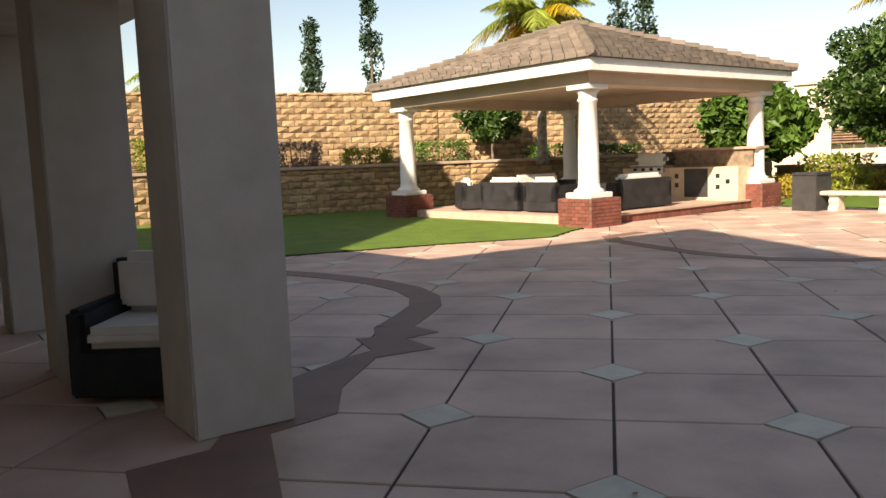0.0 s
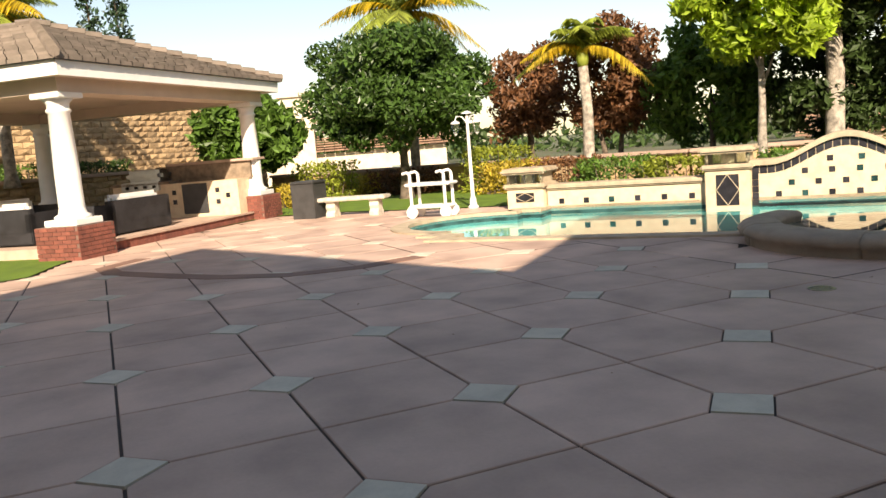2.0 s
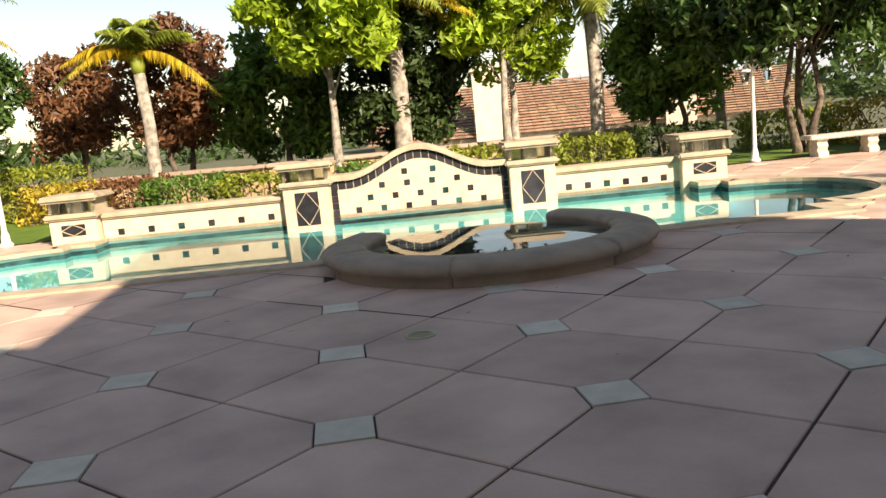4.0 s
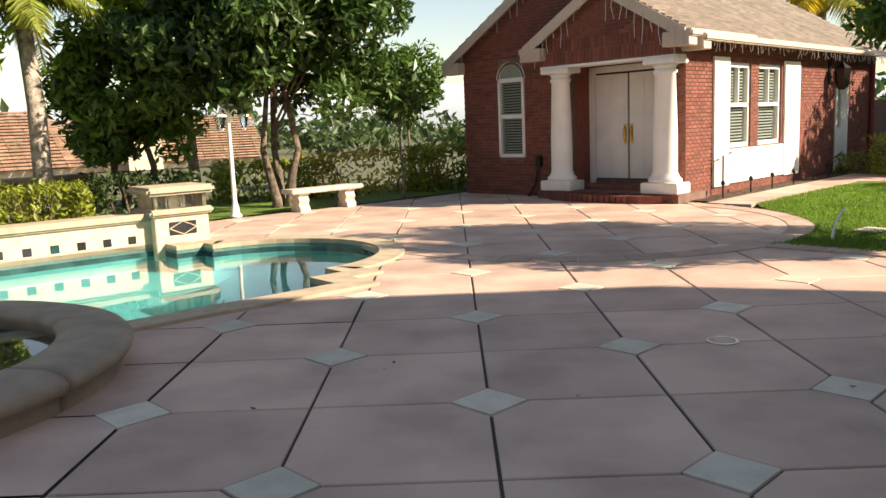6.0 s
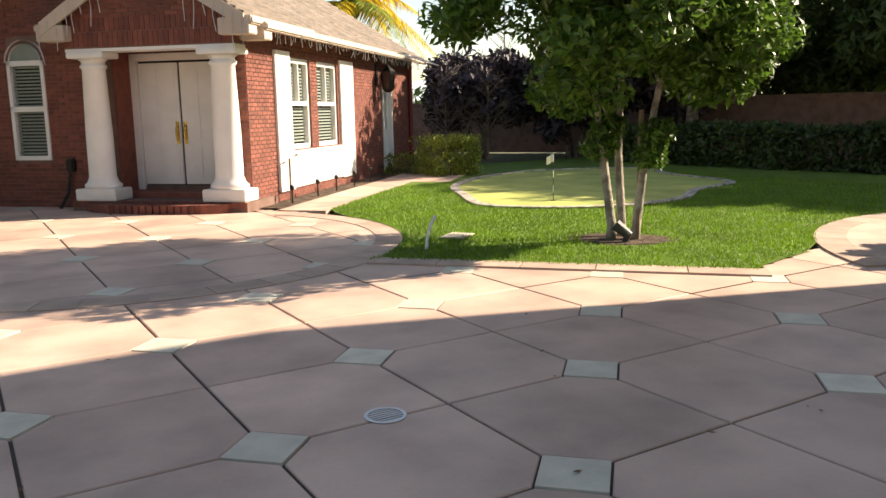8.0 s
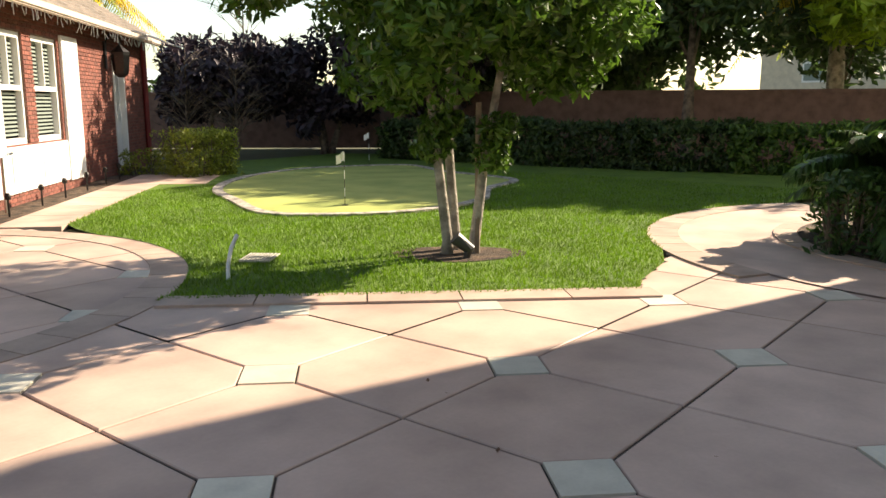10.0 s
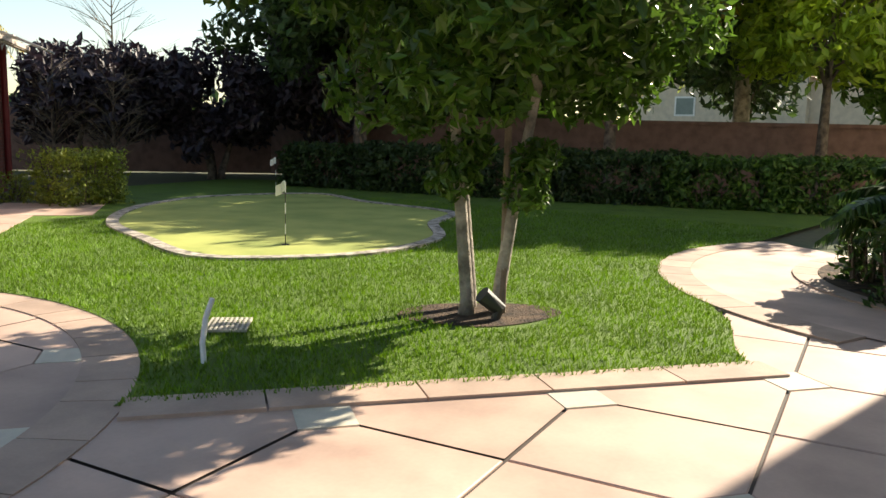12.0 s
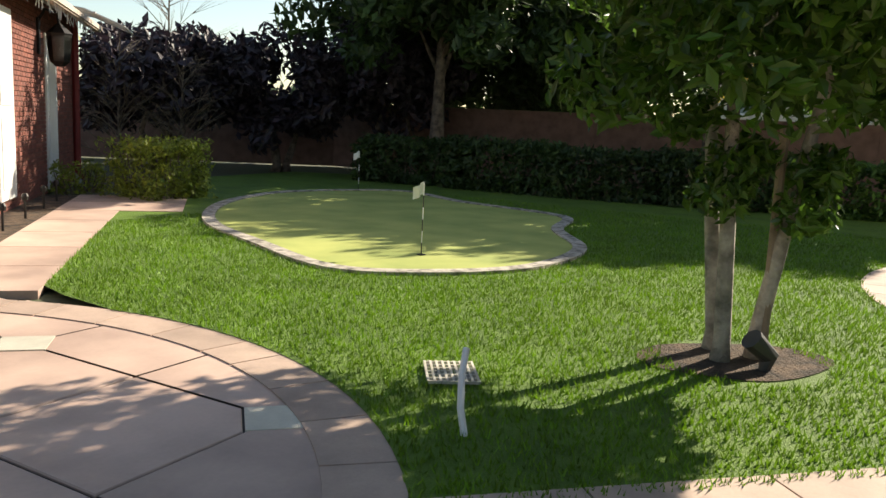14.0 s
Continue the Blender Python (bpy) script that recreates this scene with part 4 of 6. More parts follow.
for k in range(4):
    part("knob", tube(bmesh.new(), [(-0.5, 0.25 + k * 0.28, 0.86), (-0.55, 0.25 + k * 0.28, 0.86)], 0.04, 10), IRON, gr, F=FK)
for k, (yy, zz_) in enumerate(((-1.6, 0.3), (-1.6, 0.6), (-0.3, 0.35), (-0.3, 0.6), (-1.9, 0.45), (0.0, 0.2))):
    part("inset_tile", B(-0.458, -0.44, yy - 0.06, yy + 0.06, zz_, zz_ + 0.12), BLACKT, kt, F=FK)


def sofa(name, x, y, deg, w, d, label):
    F = PAV @ Matrix.Translation((x, y, 0.2)) @ Matrix.Rotation(radians(deg), 4, "Z")
    t = thing(name, *at(PAV, x, y), label, "sofa", "pavilion seating")
    part("base", B(-w / 2, w / 2, -d / 2, d / 2, 0.03, 0.3, bev=0.02), WICKER, t, F=F)
    part("backrest", B(-w / 2, w / 2, d / 2 - 0.16, d / 2, 0.25, 0.74, bev=0.02), WICKER, t, F=F)
    for s in (-1, 1):
        part("armrest", B(s * (w / 2 - 0.07) - 0.07, s * (w / 2 - 0.07) + 0.07, -d / 2, d / 2, 0.25, 0.66, bev=0.02), WICKER, t, F=F)
    part("seat_cushion", B(-w / 2 + 0.16, w / 2 - 0.16, -d / 2 + 0.02, d / 2 - 0.17, 0.3, 0.44, bev=0.05), CUSHION, t, F=F)
    part("back_cushion", B(-w / 2 + 0.18, w / 2 - 0.18, d / 2 - 0.34, d / 2 - 0.14, 0.42, 0.86, bev=0.07), CUSHION, t, F=F)
    return t


sofa("wicker_sofa", 2.6, 0.9, 180, 2.0, 0.9, "black wicker sofa with white cushions, seen from behind")
sofa("wicker_sofa", 0.9, 2.0, 90, 1.1, 0.9, "black wicker armchair with white cushions")
sofa("wicker_sofa", 0.9, 4.9, 60, 1.2, 0.9, "black wicker lounge chair with white cushions")
sofa("wicker_sofa", 3.2, 4.6, 0, 2.0, 0.9, "black wicker sofa with white cushions")
sofa("wicker_sofa", 0.9, 3.5, 90, 1.4, 0.8, "low black wicker ottoman seat with cushions")


# ---- trash bin, benches, lamps, cart ----
def bench(x, y, deg, label):
    F = frame_at(x, y, deg)
    t = thing("stone_bench", x, y, label, "bench", "stone benches")
    part("seat_slab", B(-0.85, 0.85, -0.22, 0.22, 0.36, 0.45, bev=0.02), BENCHM, t, F=F)
    for s in (-0.55, 0.55):
        lg = bmesh.new()
        prism(lg, [(-0.17, 0), (0.17, 0), (0.17, 0.08), (0.11, 0.14), (0.15, 0.22), (0.11, 0.3), (0.18, 0.36), (-0.18, 0.36), (-0.11, 0.3), (-0.15, 0.22), (-0.11, 0.14), (-0.17, 0.08)], s - 0.11, s + 0.11)
        bmesh.ops.transform(lg, matrix=Matrix(((0, 0, 1, 0), (1, 0, 0, 0), (0, 1, 0, 0), (0, 0, 0, 1))), verts=lg.verts)
        bmesh.ops.recalc_face_normals(lg, faces=lg.faces)
        part("carved_leg", lg, BENCHM, t, F=F)


bench(-15.8, 2.47, 49, "pale cast stone garden bench on carved legs by the lawn")
bench(-2.72, 16.6, 43, "pale cast stone garden bench on carved legs beside the pool")


def lamp(x, y, H, label):
    t = thing("garden_lamp", x, y, label, "lamp post", "garden lamps")
    part("post", lathe(bmesh.new(), [(0.12, 0), (0.12, 0.04), (0.08, 0.08), (0.07, 0.2), (0.045, 0.28), (0.035, H * 0.9), (0.05, H * 0.91), (0.03, H * 0.93), (0.03, H)], x, y, 12), WHITE, t, smooth=True)
    part("finial", lathe(bmesh.new(), [(0.12, H), (0.12, H + 0.02), (0.02, H + 0.06)], x, y, 10), WHITE, t)
    for k in range(3):
        a = radians(120 * k + 20)
        dx, dy = math.cos(a), math.sin(a)
        part("arm", tube(bmesh.new(), [(x, y, H * 0.9), (x + dx * 0.12, y + dy * 0.12, H * 0.97), (x + dx * 0.24, y + dy * 0.24, H * 0.98), (x + dx * 0.28, y + dy * 0.28, H * 0.93)], 0.014, 6), WHITE, t)
        ln = part("lantern", lathe(bmesh.new(), [(0.03, H * 0.93), (0.1, H * 0.915), (0.1, H * 0.90), (0.02, H * 0.935)], x + dx * 0.28, y + dy * 0.28, 6), WHITE, t)
        part("lantern_glass", lathe(bmesh.new(), [(0.045, H * 0.80), (0.09, H * 0.90)], x + dx * 0.28, y + dy * 0.28, 6), BLOCKG, ln)
        part("lantern_base", lathe(bmesh.new(), [(0.02, H * 0.78), (0.05, H * 0.80)], x + dx * 0.28, y + dy * 0.28, 6), WHITE, ln)


lamp(-14.1, 4.73, 2.1, "white three-armed garden lamp post with glass lanterns by the pool")
lamp(-4.25, 15.66, 2.07, "white three-armed garden lamp post with glass lanterns by the bench")

FC = frame_at(-13.15, 3.35, 43)
ct = thing("serving_cart", -13.15, 3.35, "white plastic serving cart with large wheels", "cart")
part("top_tray", B(-0.5, 0.5, -0.26, 0.26, 0.66, 0.72, bev=0.02), WHITE, ct, F=FC)
part("lower_shelf", B(-0.45, 0.45, -0.24, 0.24, 0.2, 0.26, bev=0.02), WHITE, ct, F=FC)
for sx in (-0.38, 0.38):
    for sy in (-0.2, 0.2):
        part("leg", tube(bmesh.new(), [(sx, sy, 0.1), (sx, sy, 0.9)], 0.032, 8), WHITE, ct, F=FC)
        part("wheel", tube(bmesh.new(), [(sx, sy - 0.03, 0.12), (sx, sy + 0.03, 0.12)], 0.12, 16), WHITE, ct, F=FC)
    part("handle", tube(bmesh.new(), [(sx, -0.2, 0.9), (sx - 0.06, -0.2, 0.95), (sx - 0.16, -0.18, 0.93), (sx - 0.16, 0.18, 0.93), (sx - 0.06, 0.2, 0.95), (sx, 0.2, 0.9)], 0.03, 8), WHITE, ct, F=FC)
FT = frame_at(-16.5, 1.6, 45)
tb = thing("waste_bin", -16.5, 1.6, "dark grey square garden waste bin with lid", "waste bin")
tbm = bmesh.new()
prism(tbm, [(-0.3, -0.3), (0.3, -0.3), (0.3, 0.3), (-0.3, 0.3)], 0, 0.8)
part("body", tbm, DARKG, tb, F=FT)
part("lid", B(-0.33, 0.33, -0.33, 0.33, 0.8, 0.88, bev=0.03), DARKG, tb, F=FT)

# ---- covered terrace at the main house ----
FT0 = frame_at(-0.54, -5.38, 135)
for cx_, cy_, deg in ((-0.83, -5.22, 47), (-1.85, -6.8, 47), (-3.4, -8.5, 47)):
    part_ = part("terrace_column", B(-0.29, 0.29, -0.29, 0.29, 0, 2.75, bev=0.012), STUCCO, None, F=frame_at(cx_, cy_, deg))
    tagged(part_, "square grey stucco column of the covered terrace", "column", "terrace columns")
rf = bmesh.new()
prism(rf, [(-0.35, -5.6), (-1.35, -5.0), (-4.85, -9.4), (-4, -12), (5, -12), (4.6, -8.2)], 2.75, 3.2)
tagged(part("terrace_roof", rf, STUCCO), "stucco roof over the terrace", "roof", kind="structure")
# added back wall, closes the terrace off so less light gets in
bk = bmesh.new()
box(bk, -9, 5, -12.4, -12, 0, 3.2)
tagged(part("wall_terrace_shade", bk, STUCCO), "stucco wall added behind the terrace to keep it dark", "wall", kind="structure")


def mass(name, x0, x1, y0, y1, ze, zr, lab):
    bm = bmesh.new()
    ym = (y0 + y1) / 2
    v = [bm.verts.new(p) for p in ((x0, y0, 0), (x0, y1, 0), (x0, y1, ze), (x0, ym, zr), (x0, y0, ze), (x1, y0, 0), (x1, y1, 0), (x1, y1, ze), (x1, ym, zr), (x1, y0, ze))]
    for q in ((0, 1, 2, 3, 4), (5, 9, 8, 7, 6), (0, 4, 9, 5), (1, 6, 7, 2), (2, 7, 8, 3), (3, 8, 9, 4), (0, 5, 6, 1)):
        bm.faces.new([v[j] for j in q])
    bmesh.ops.recalc_face_normals(bm, faces=bm.faces)
    tagged(part(name, bm, CREAM), lab, "house", kind="structure")


# main house out of view; its gables are shaped to fit the patio shadow
mass("wall_main_house", 5.6, 13, -2.5, 4.25, 7.15, 10.2, "plain stucco gabled wing of the main house")
mass("wall_main_house_south", 5.6, 13, -12, -2.5, 7.15, 11.4, "plain stucco gabled wing of the main house")

# made-up mass out of view, sized to throw shade on the pavilion lawn
mass("wall_south_shade", -9, 5, -17, -12.45, 9.5, 11.2, "made-up stucco mass out of view that shades the pavilion lawn")

FA = frame_at(-1.45, -6.0, 100)
ar = thing("wicker_armchair", -1.45, -6.0, "black wicker armchair with white cushions in the terrace shade", "armchair")
part("base", B(-0.45, 0.45, -0.42, 0.42, 0.05, 0.36, bev=0.02), WICKER, ar, F=FA)
part("backrest", B(-0.45, 0.45, 0.3, 0.44, 0.3, 0.86, bev=0.03), WICKER, ar, F=FA)
for s in (-1, 1):
    part("armrest", B(s * 0.39 - 0.06, s * 0.39 + 0.06, -0.42, 0.42, 0.3, 0.62, bev=0.03), WICKER, ar, F=FA)
part("seat_cushion", B(-0.36, 0.36, -0.42, 0.3, 0.36, 0.5, bev=0.05), CUSHION, ar, F=FA)
part("back_cushion", B(-0.34, 0.34, 0.1, 0.3, 0.48, 0.92, bev=0.07), CUSHION, ar, F=FA)

# ---- putting green ----
green = smooth_loop([(9.56, 17.28), (8.4, 16.1), (7.68, 14.66), (7.07, 13.15), (7.58, 12.22), (8.63, 11.61), (10.2, 11.69), (11.65, 12.57), (13.35, 13.19), (13.96, 15.4), (14.79, 17.3), (12.79, 18.4), (11.0, 18.1)])


def shrunk(pts, d):
    n_ = len(pts)
    out = []
    for k in range(n_):
        a, b = np.array(pts[k - 1]), np.array(pts[(k + 1) % n_])
        e = (b - a) / (np.linalg.norm(b - a) + 1e-9)
        out.append(tuple(np.array(pts[k]) + d * np.array((-e[1], e[0]))))
    return out


gin = shrunk(green, 0.17)
tagged(part("green_kerb", strip(bmesh.new(), gin + [gin[0]], green + [green[0]], 0.0, 0.045), PEBBLE), "pebbled kerb around the putting green", "kerb", kind="structure")
sheet("putting_green", gin, [], 0.028, TURF, "short yellow-green putting turf", "putting green")
for fx, fy, h in ((8.4, 12.9, 0.76), (14.0, 17.8, 0.76)):
    fl = thing("golf_flag", fx, fy, "black and white golf flag on a thin pole", "flag", "putting flags")
    for k in range(6):
        part("pole_section", tube(bmesh.new(), [(fx, fy, h * k / 6 + 0.03), (fx, fy, h * (k + 1) / 6 + 0.03)], 0.006, 6), (IRON, WHITE)[k % 2], fl)
    fg = bmesh.new()
    nx_, nz_ = 8, 6
    gv = [[fg.verts.new((fx - 0.085 * i_ / nx_, fy + 0.085 * i_ / nx_ + 0.015 * math.sin(i_ * 1.1), h + 0.05 - j_ * 0.026 - 0.075 * (i_ / nx_))) for j_ in range(nz_)] for i_ in range(nx_)]
    for a in range(nx_ - 1):
        for b in range(nz_ - 1):
            fg.faces.new((gv[a][b], gv[a + 1][b], gv[a + 1][b + 1], gv[a][b + 1]))
    part("flag_cloth", fg, WHITE, fl)
    part("cup", lathe(bmesh.new(), [(0.05, 0.029), (0.05, 0.034)], fx, fy, 12), IRON, fl)

# drain grate with a bent pipe, floor drains
gt = thing("drain_grate", 5.05, 10.63, "white plastic drain grate in the lawn", "drain grate")
FG = frame_at(5.05, 10.63, 35)
for k in range(9):
    part("grate_bar", B(-0.19, 0.19, -0.14 + k * 0.035, -0.126 + k * 0.035, 0.03, 0.045), BENCHM, gt, F=FG)
for k in range(7):
    part("grate_bar", B(-0.19 + k * 0.06, -0.178 + k * 0.06, -0.14, 0.154, 0.028, 0.044), BENCHM, gt, F=FG)
tagged(part("bent_pipe", tube(bmesh.new(), [(4.32, 10.15, 0.0), (4.36, 10.2, 0.12), (4.43, 10.24, 0.26), (4.52, 10.27, 0.36)], 0.018, 8), WHITE), "bent white irrigation pipe sticking out of the grass", "pipe")
for dx_, dy_ in ((1.64, 6.03), (-2.75, 2.55)):
    d_ = thing("floor_drain", dx_, dy_, "round metal floor drain in the paving", "drain")
    part("ring", strip(bmesh.new(), arc(dx_, dy_, 0.09, 0, 360, 24), arc(dx_, dy_, 0.11, 0, 360, 24), -0.01, 0.006), STEEL, d_)
    for k in range(7):
        yy = -0.075 + k * 0.025
        w = math.sqrt(0.09 ** 2 - yy ** 2)
        part("slot_bar", B(dx_ - w, dx_ + w, dy_ + yy - 0.006, dy_ + yy + 0.006, -0.01, 0.004), STEEL, d_)

# ---- retaining walls of split block ----
def block_wall(name, pts, z0, z1, label, cap=True, bl=0.42, bh=0.2):
    rnd = random.Random(len(name))
    pts = [site(*p)[:2] for p in pts]
    t = thing(name, *pts[0], label, "wall", kind="structure")
    for a, b in zip(pts, pts[1:]):
        a, b = np.array(a), np.array(b)
        L = float(np.linalg.norm(b - a))
        F = frame_at(a[0], a[1], math.degrees(math.atan2(b[1] - a[1], b[0] - a[0])))
        part("wall_core", B(0, L, 0.03, 0.35, z0, z1), STONE, t, F=F)
        vs, fs = [], []
        z, r = z0, 0
        while z < z1 - 0.05:
            x = -0.2 * (r % 2)
            while x < L:
                p, q = max(x, 0) + 0.008, min(x + bl, L) - 0.008
                if q - p > 0.03:
                    n0 = len(vs)
                    zt = min(z + bh, z1) - 0.014
                    for out in (0.03, -0.03):
                        for u, w in ((p, z), (q, z), (q, zt), (p, zt)):
                            vs.append(tuple(F @ Vector((u, out + (rnd.uniform(-0.035, 0.035) if out < 0 else 0), w))))
                    n1 = len(vs)
                    vs.append(tuple(F @ Vector(((p + q) / 2 + rnd.uniform(-0.08, 0.08), -0.06 - rnd.uniform(0, 0.04), (z + zt) / 2))))
                    fs += [(n0 + 4, n0 + 5, n1), (n0 + 5, n0 + 6, n1), (n0 + 6, n0 + 7, n1), (n0 + 7, n0 + 4, n1)]
                    fs += [(n0, n0 + 1, n0 + 5, n0 + 4), (n0 + 1, n0 + 2, n0 + 6, n0 + 5), (n0 + 2, n0 + 3, n0 + 7, n0 + 6), (n0 + 3, n0, n0 + 4, n0 + 7)]
                x += bl
            z += bh
            r += 1
        o_ = raw("split_blocks", vs, fs, STONE, t)
        o_["kind"] = "stuff"
        if cap:
            part("wall_cap", B(-0.05, L + 0.05, -0.12, 0.45, z1, z1 + 0.1, bev=0.02), CURB, t, F=F)


block_wall("retaining_wall", [(-30.0, 4.5), (-27.6, 0.5), (-25.5, -7.0), (-21.5, -13.5), (-14, -22)][::-1], 0, 1.35, "lower tan split block retaining wall with a cap")
block_wall("upper_retaining_wall", [(-35.0, 3.5), (-29.5, -3.0), (-27.8, -8.5), (-24, -15.5), (-16, -25)][::-1], 1.2, 3.9, "upper tan split block retaining wall", cap=False)
tr_ = bmesh.new()
prism(tr_, [site(*p)[:2] for p in [(-28.0, 0.6), (-25.9, -7.0), (-21.9, -13.5), (-14.4, -22), (-16, -24.8), (-24, -15.3), (-27.6, -8.5), (-29.3, -3.0), (-34, 2.5), (-30.2, 4.4)]], 0, 1.3)
tagged(part("terrace_soil", tr_, SOIL), "planted soil between the retaining walls", "planting bed", kind="structure")
block_wall("garden_wall", [(-8.0, 17.5), (-15.5, 13.3), (-24.5, 9.0), (-31, 5.2)], 0, 0.75, "low tan block garden wall behind the pool")
gw = thing("boundary_wall", 14, 12, "brown block boundary wall behind the hedge", "wall", kind="structure")
for a, b in (((17.5, 3.0), (16.0, 10.0)), ((16.0, 10.0), (14.0, 20.0)), ((14.0, 20.0), (9.5, 24.5))):
    a, b = site(*a)[:2], site(*b)[:2]
    L = math.hypot(b[0] - a[0], b[1] - a[1])
    Fw = frame_at(*a, math.degrees(math.atan2(b[1] - a[1], b[0] - a[0])))
    part("wall_run", B(0, L, 0, 0.25, 0, 1.75), MORTAR, gw, F=Fw)
    part("wall_cap", B(-0.05, L, -0.06, 0.31, 1.75, 1.84), MORTAR, gw, F=Fw)

# ---- neighbouring houses ----
def neighbour(x, y, deg, w, d, h, z0, label):
    x, y, g = site(x, y)
    w, d, h = w * g, d * g, h * g
    F = frame_at(x, y, deg, z0)
    t = thing("neighbour_house", x, y, label, "house", z=0)
    part("wall", B(-w / 2, w / 2, -d / 2, d / 2, -z0, h), CREAM, t, F=F)
    zr, half = h + w * 0.24, w / 2 + 0.5
    for s in (-1, 1):
        bm = bmesh.new()
        k, ny = 18, int(d / 0.5)
        for c in range(k):
            p, q = c / k, min(1, (c + 1.1) / k)
            for j in range(ny):
                ya, yb = -d / 2 - 0.4 + (d + 0.8) * j / ny, -d / 2 - 0.4 + (d + 0.8) * (j + 1) / ny - 0.02
                v = [bm.verts.new(t_) for t_ in ((s * half * (1 - p), ya, h + (zr - h) * p + 0.1), (s * half * (1 - p), yb, h + (zr - h) * p + 0.1),
                                                  (s * half * (1 - q), yb, h + (zr - h) * q + 0.03), (s * half * (1 - q), ya, h + (zr - h) * q + 0.03))]
                bm.faces.new(v)
        part("roof", bm, ROOFR, t, "clay tile roof", F=F)
    for yy, sg_ in ((-d / 2, -1), (d / 2, 1)):
        g = bmesh.new()
        g.faces.new([g.verts.new(p) for p in ((-w / 2, yy, h), (w / 2, yy, h), (0, yy, zr))])
        part("gable", g, CREAM, t, F=F)
    for k in range(3):
        xx = -w / 2 + w * (k + 0.5) / 3
        wd = part("window", B(xx - 0.6, xx + 0.6, -d / 2 - 0.04, -d / 2 + 0.02, h - 1.9, h - 0.8), WHITE, t, F=F)
        part("pane", B(xx - 0.5, xx + 0.5, -d / 2 - 0.05, -d / 2 - 0.03, h - 1.8, h - 0.9), BLIND, wd, F=F)
        yy = -d / 2 + d * (k + 0.5) / 3
        wd = part("window", B(w / 2 - 0.02, w / 2 + 0.04, yy - 0.6, yy + 0.6, h - 1.9, h - 0.8), WHITE, t, F=F)
        part("pane", B(w / 2 + 0.03, w / 2 + 0.05, yy - 0.5, yy + 0.5, h - 1.8, h - 0.9), BLIND, wd, F=F)
    part("chimney", B(w / 2 - 0.6, w / 2 + 0.6, -1.0, 0.6, -z0, zr + 0.6), CREAM, t, F=F)
    part("chimney_cap", B(w / 2 - 0.75, w / 2 + 0.75, -1.15, 0.75, zr + 0.6, zr + 0.85), CREAM, t, F=F)


neighbour(-49, 12, -17, 10, 15, 1.5, 0.0, "cream stucco neighbour house with a clay tile roof behind the garden")
neighbour(-28, 45, -53, 12, 13, 0.9, -0.6, "cream neighbour house with a wide clay tile roof")
neighbour(-17, 52, -68, 10, 11, 0.9, -0.6, "cream stucco neighbour house with chimney beyond the palms")
neighbour(38, 12, 170, 9, 12, 3.0, 0, "pale neighbour house behind the hedge and trees")

# ---- plants ----
def leaves(rng, centres, rad, n, size, flat=0.75, squash=0.8):
    """n leaf blades scattered in clumps round the centres."""
    c = centres[rng.integers(0, len(centres), n)]
    d = rng.normal(size=(n, 3))
    d /= np.linalg.norm(d, axis=1)[:, None]
    r = rad * rng.uniform(0.25, 1, n)[:, None] ** 0.5
    p = c + d * r * np.array((1, 1, squash))
    a = rng.normal(size=(n, 3))
    a /= np.linalg.norm(a, axis=1)[:, None]
    nrm = d + np.array((0, 0, 0.7)) + 0.6 * rng.normal(size=(n, 3))
    b = np.cross(nrm, a)
    b /= np.linalg.norm(b, axis=1)[:, None] + 1e-9
    s = size * rng.uniform(0.6, 1.3, n)[:, None]
    tip, base, w = p + a * s, p - a * s, b * s * 0.42
    mid = p + np.cross(a, b) * s * 0.12
    v = np.stack((base, mid + w, tip, mid - w), 1).reshape(-1, 3)
    f = [(4 * k, 4 * k + 1, 4 * k + 2, 4 * k + 3) for k in range(n)]
    return v, f


def clumps(rng, n, centre, radii, hollow=0.55, low=-1.0):
    out = []
    while len(out) < n:
        d = rng.normal(size=3)
        d /= np.linalg.norm(d)
        if d[2] < low:
            continue
        r = rng.uniform(hollow, 1.0) * (0.85 + 0.25 * noise.noise(Vector(d * 1.7) + Vector(centre)))
        out.append(np.array(centre) + d * r * np.array(radii))
    return np.array(out)


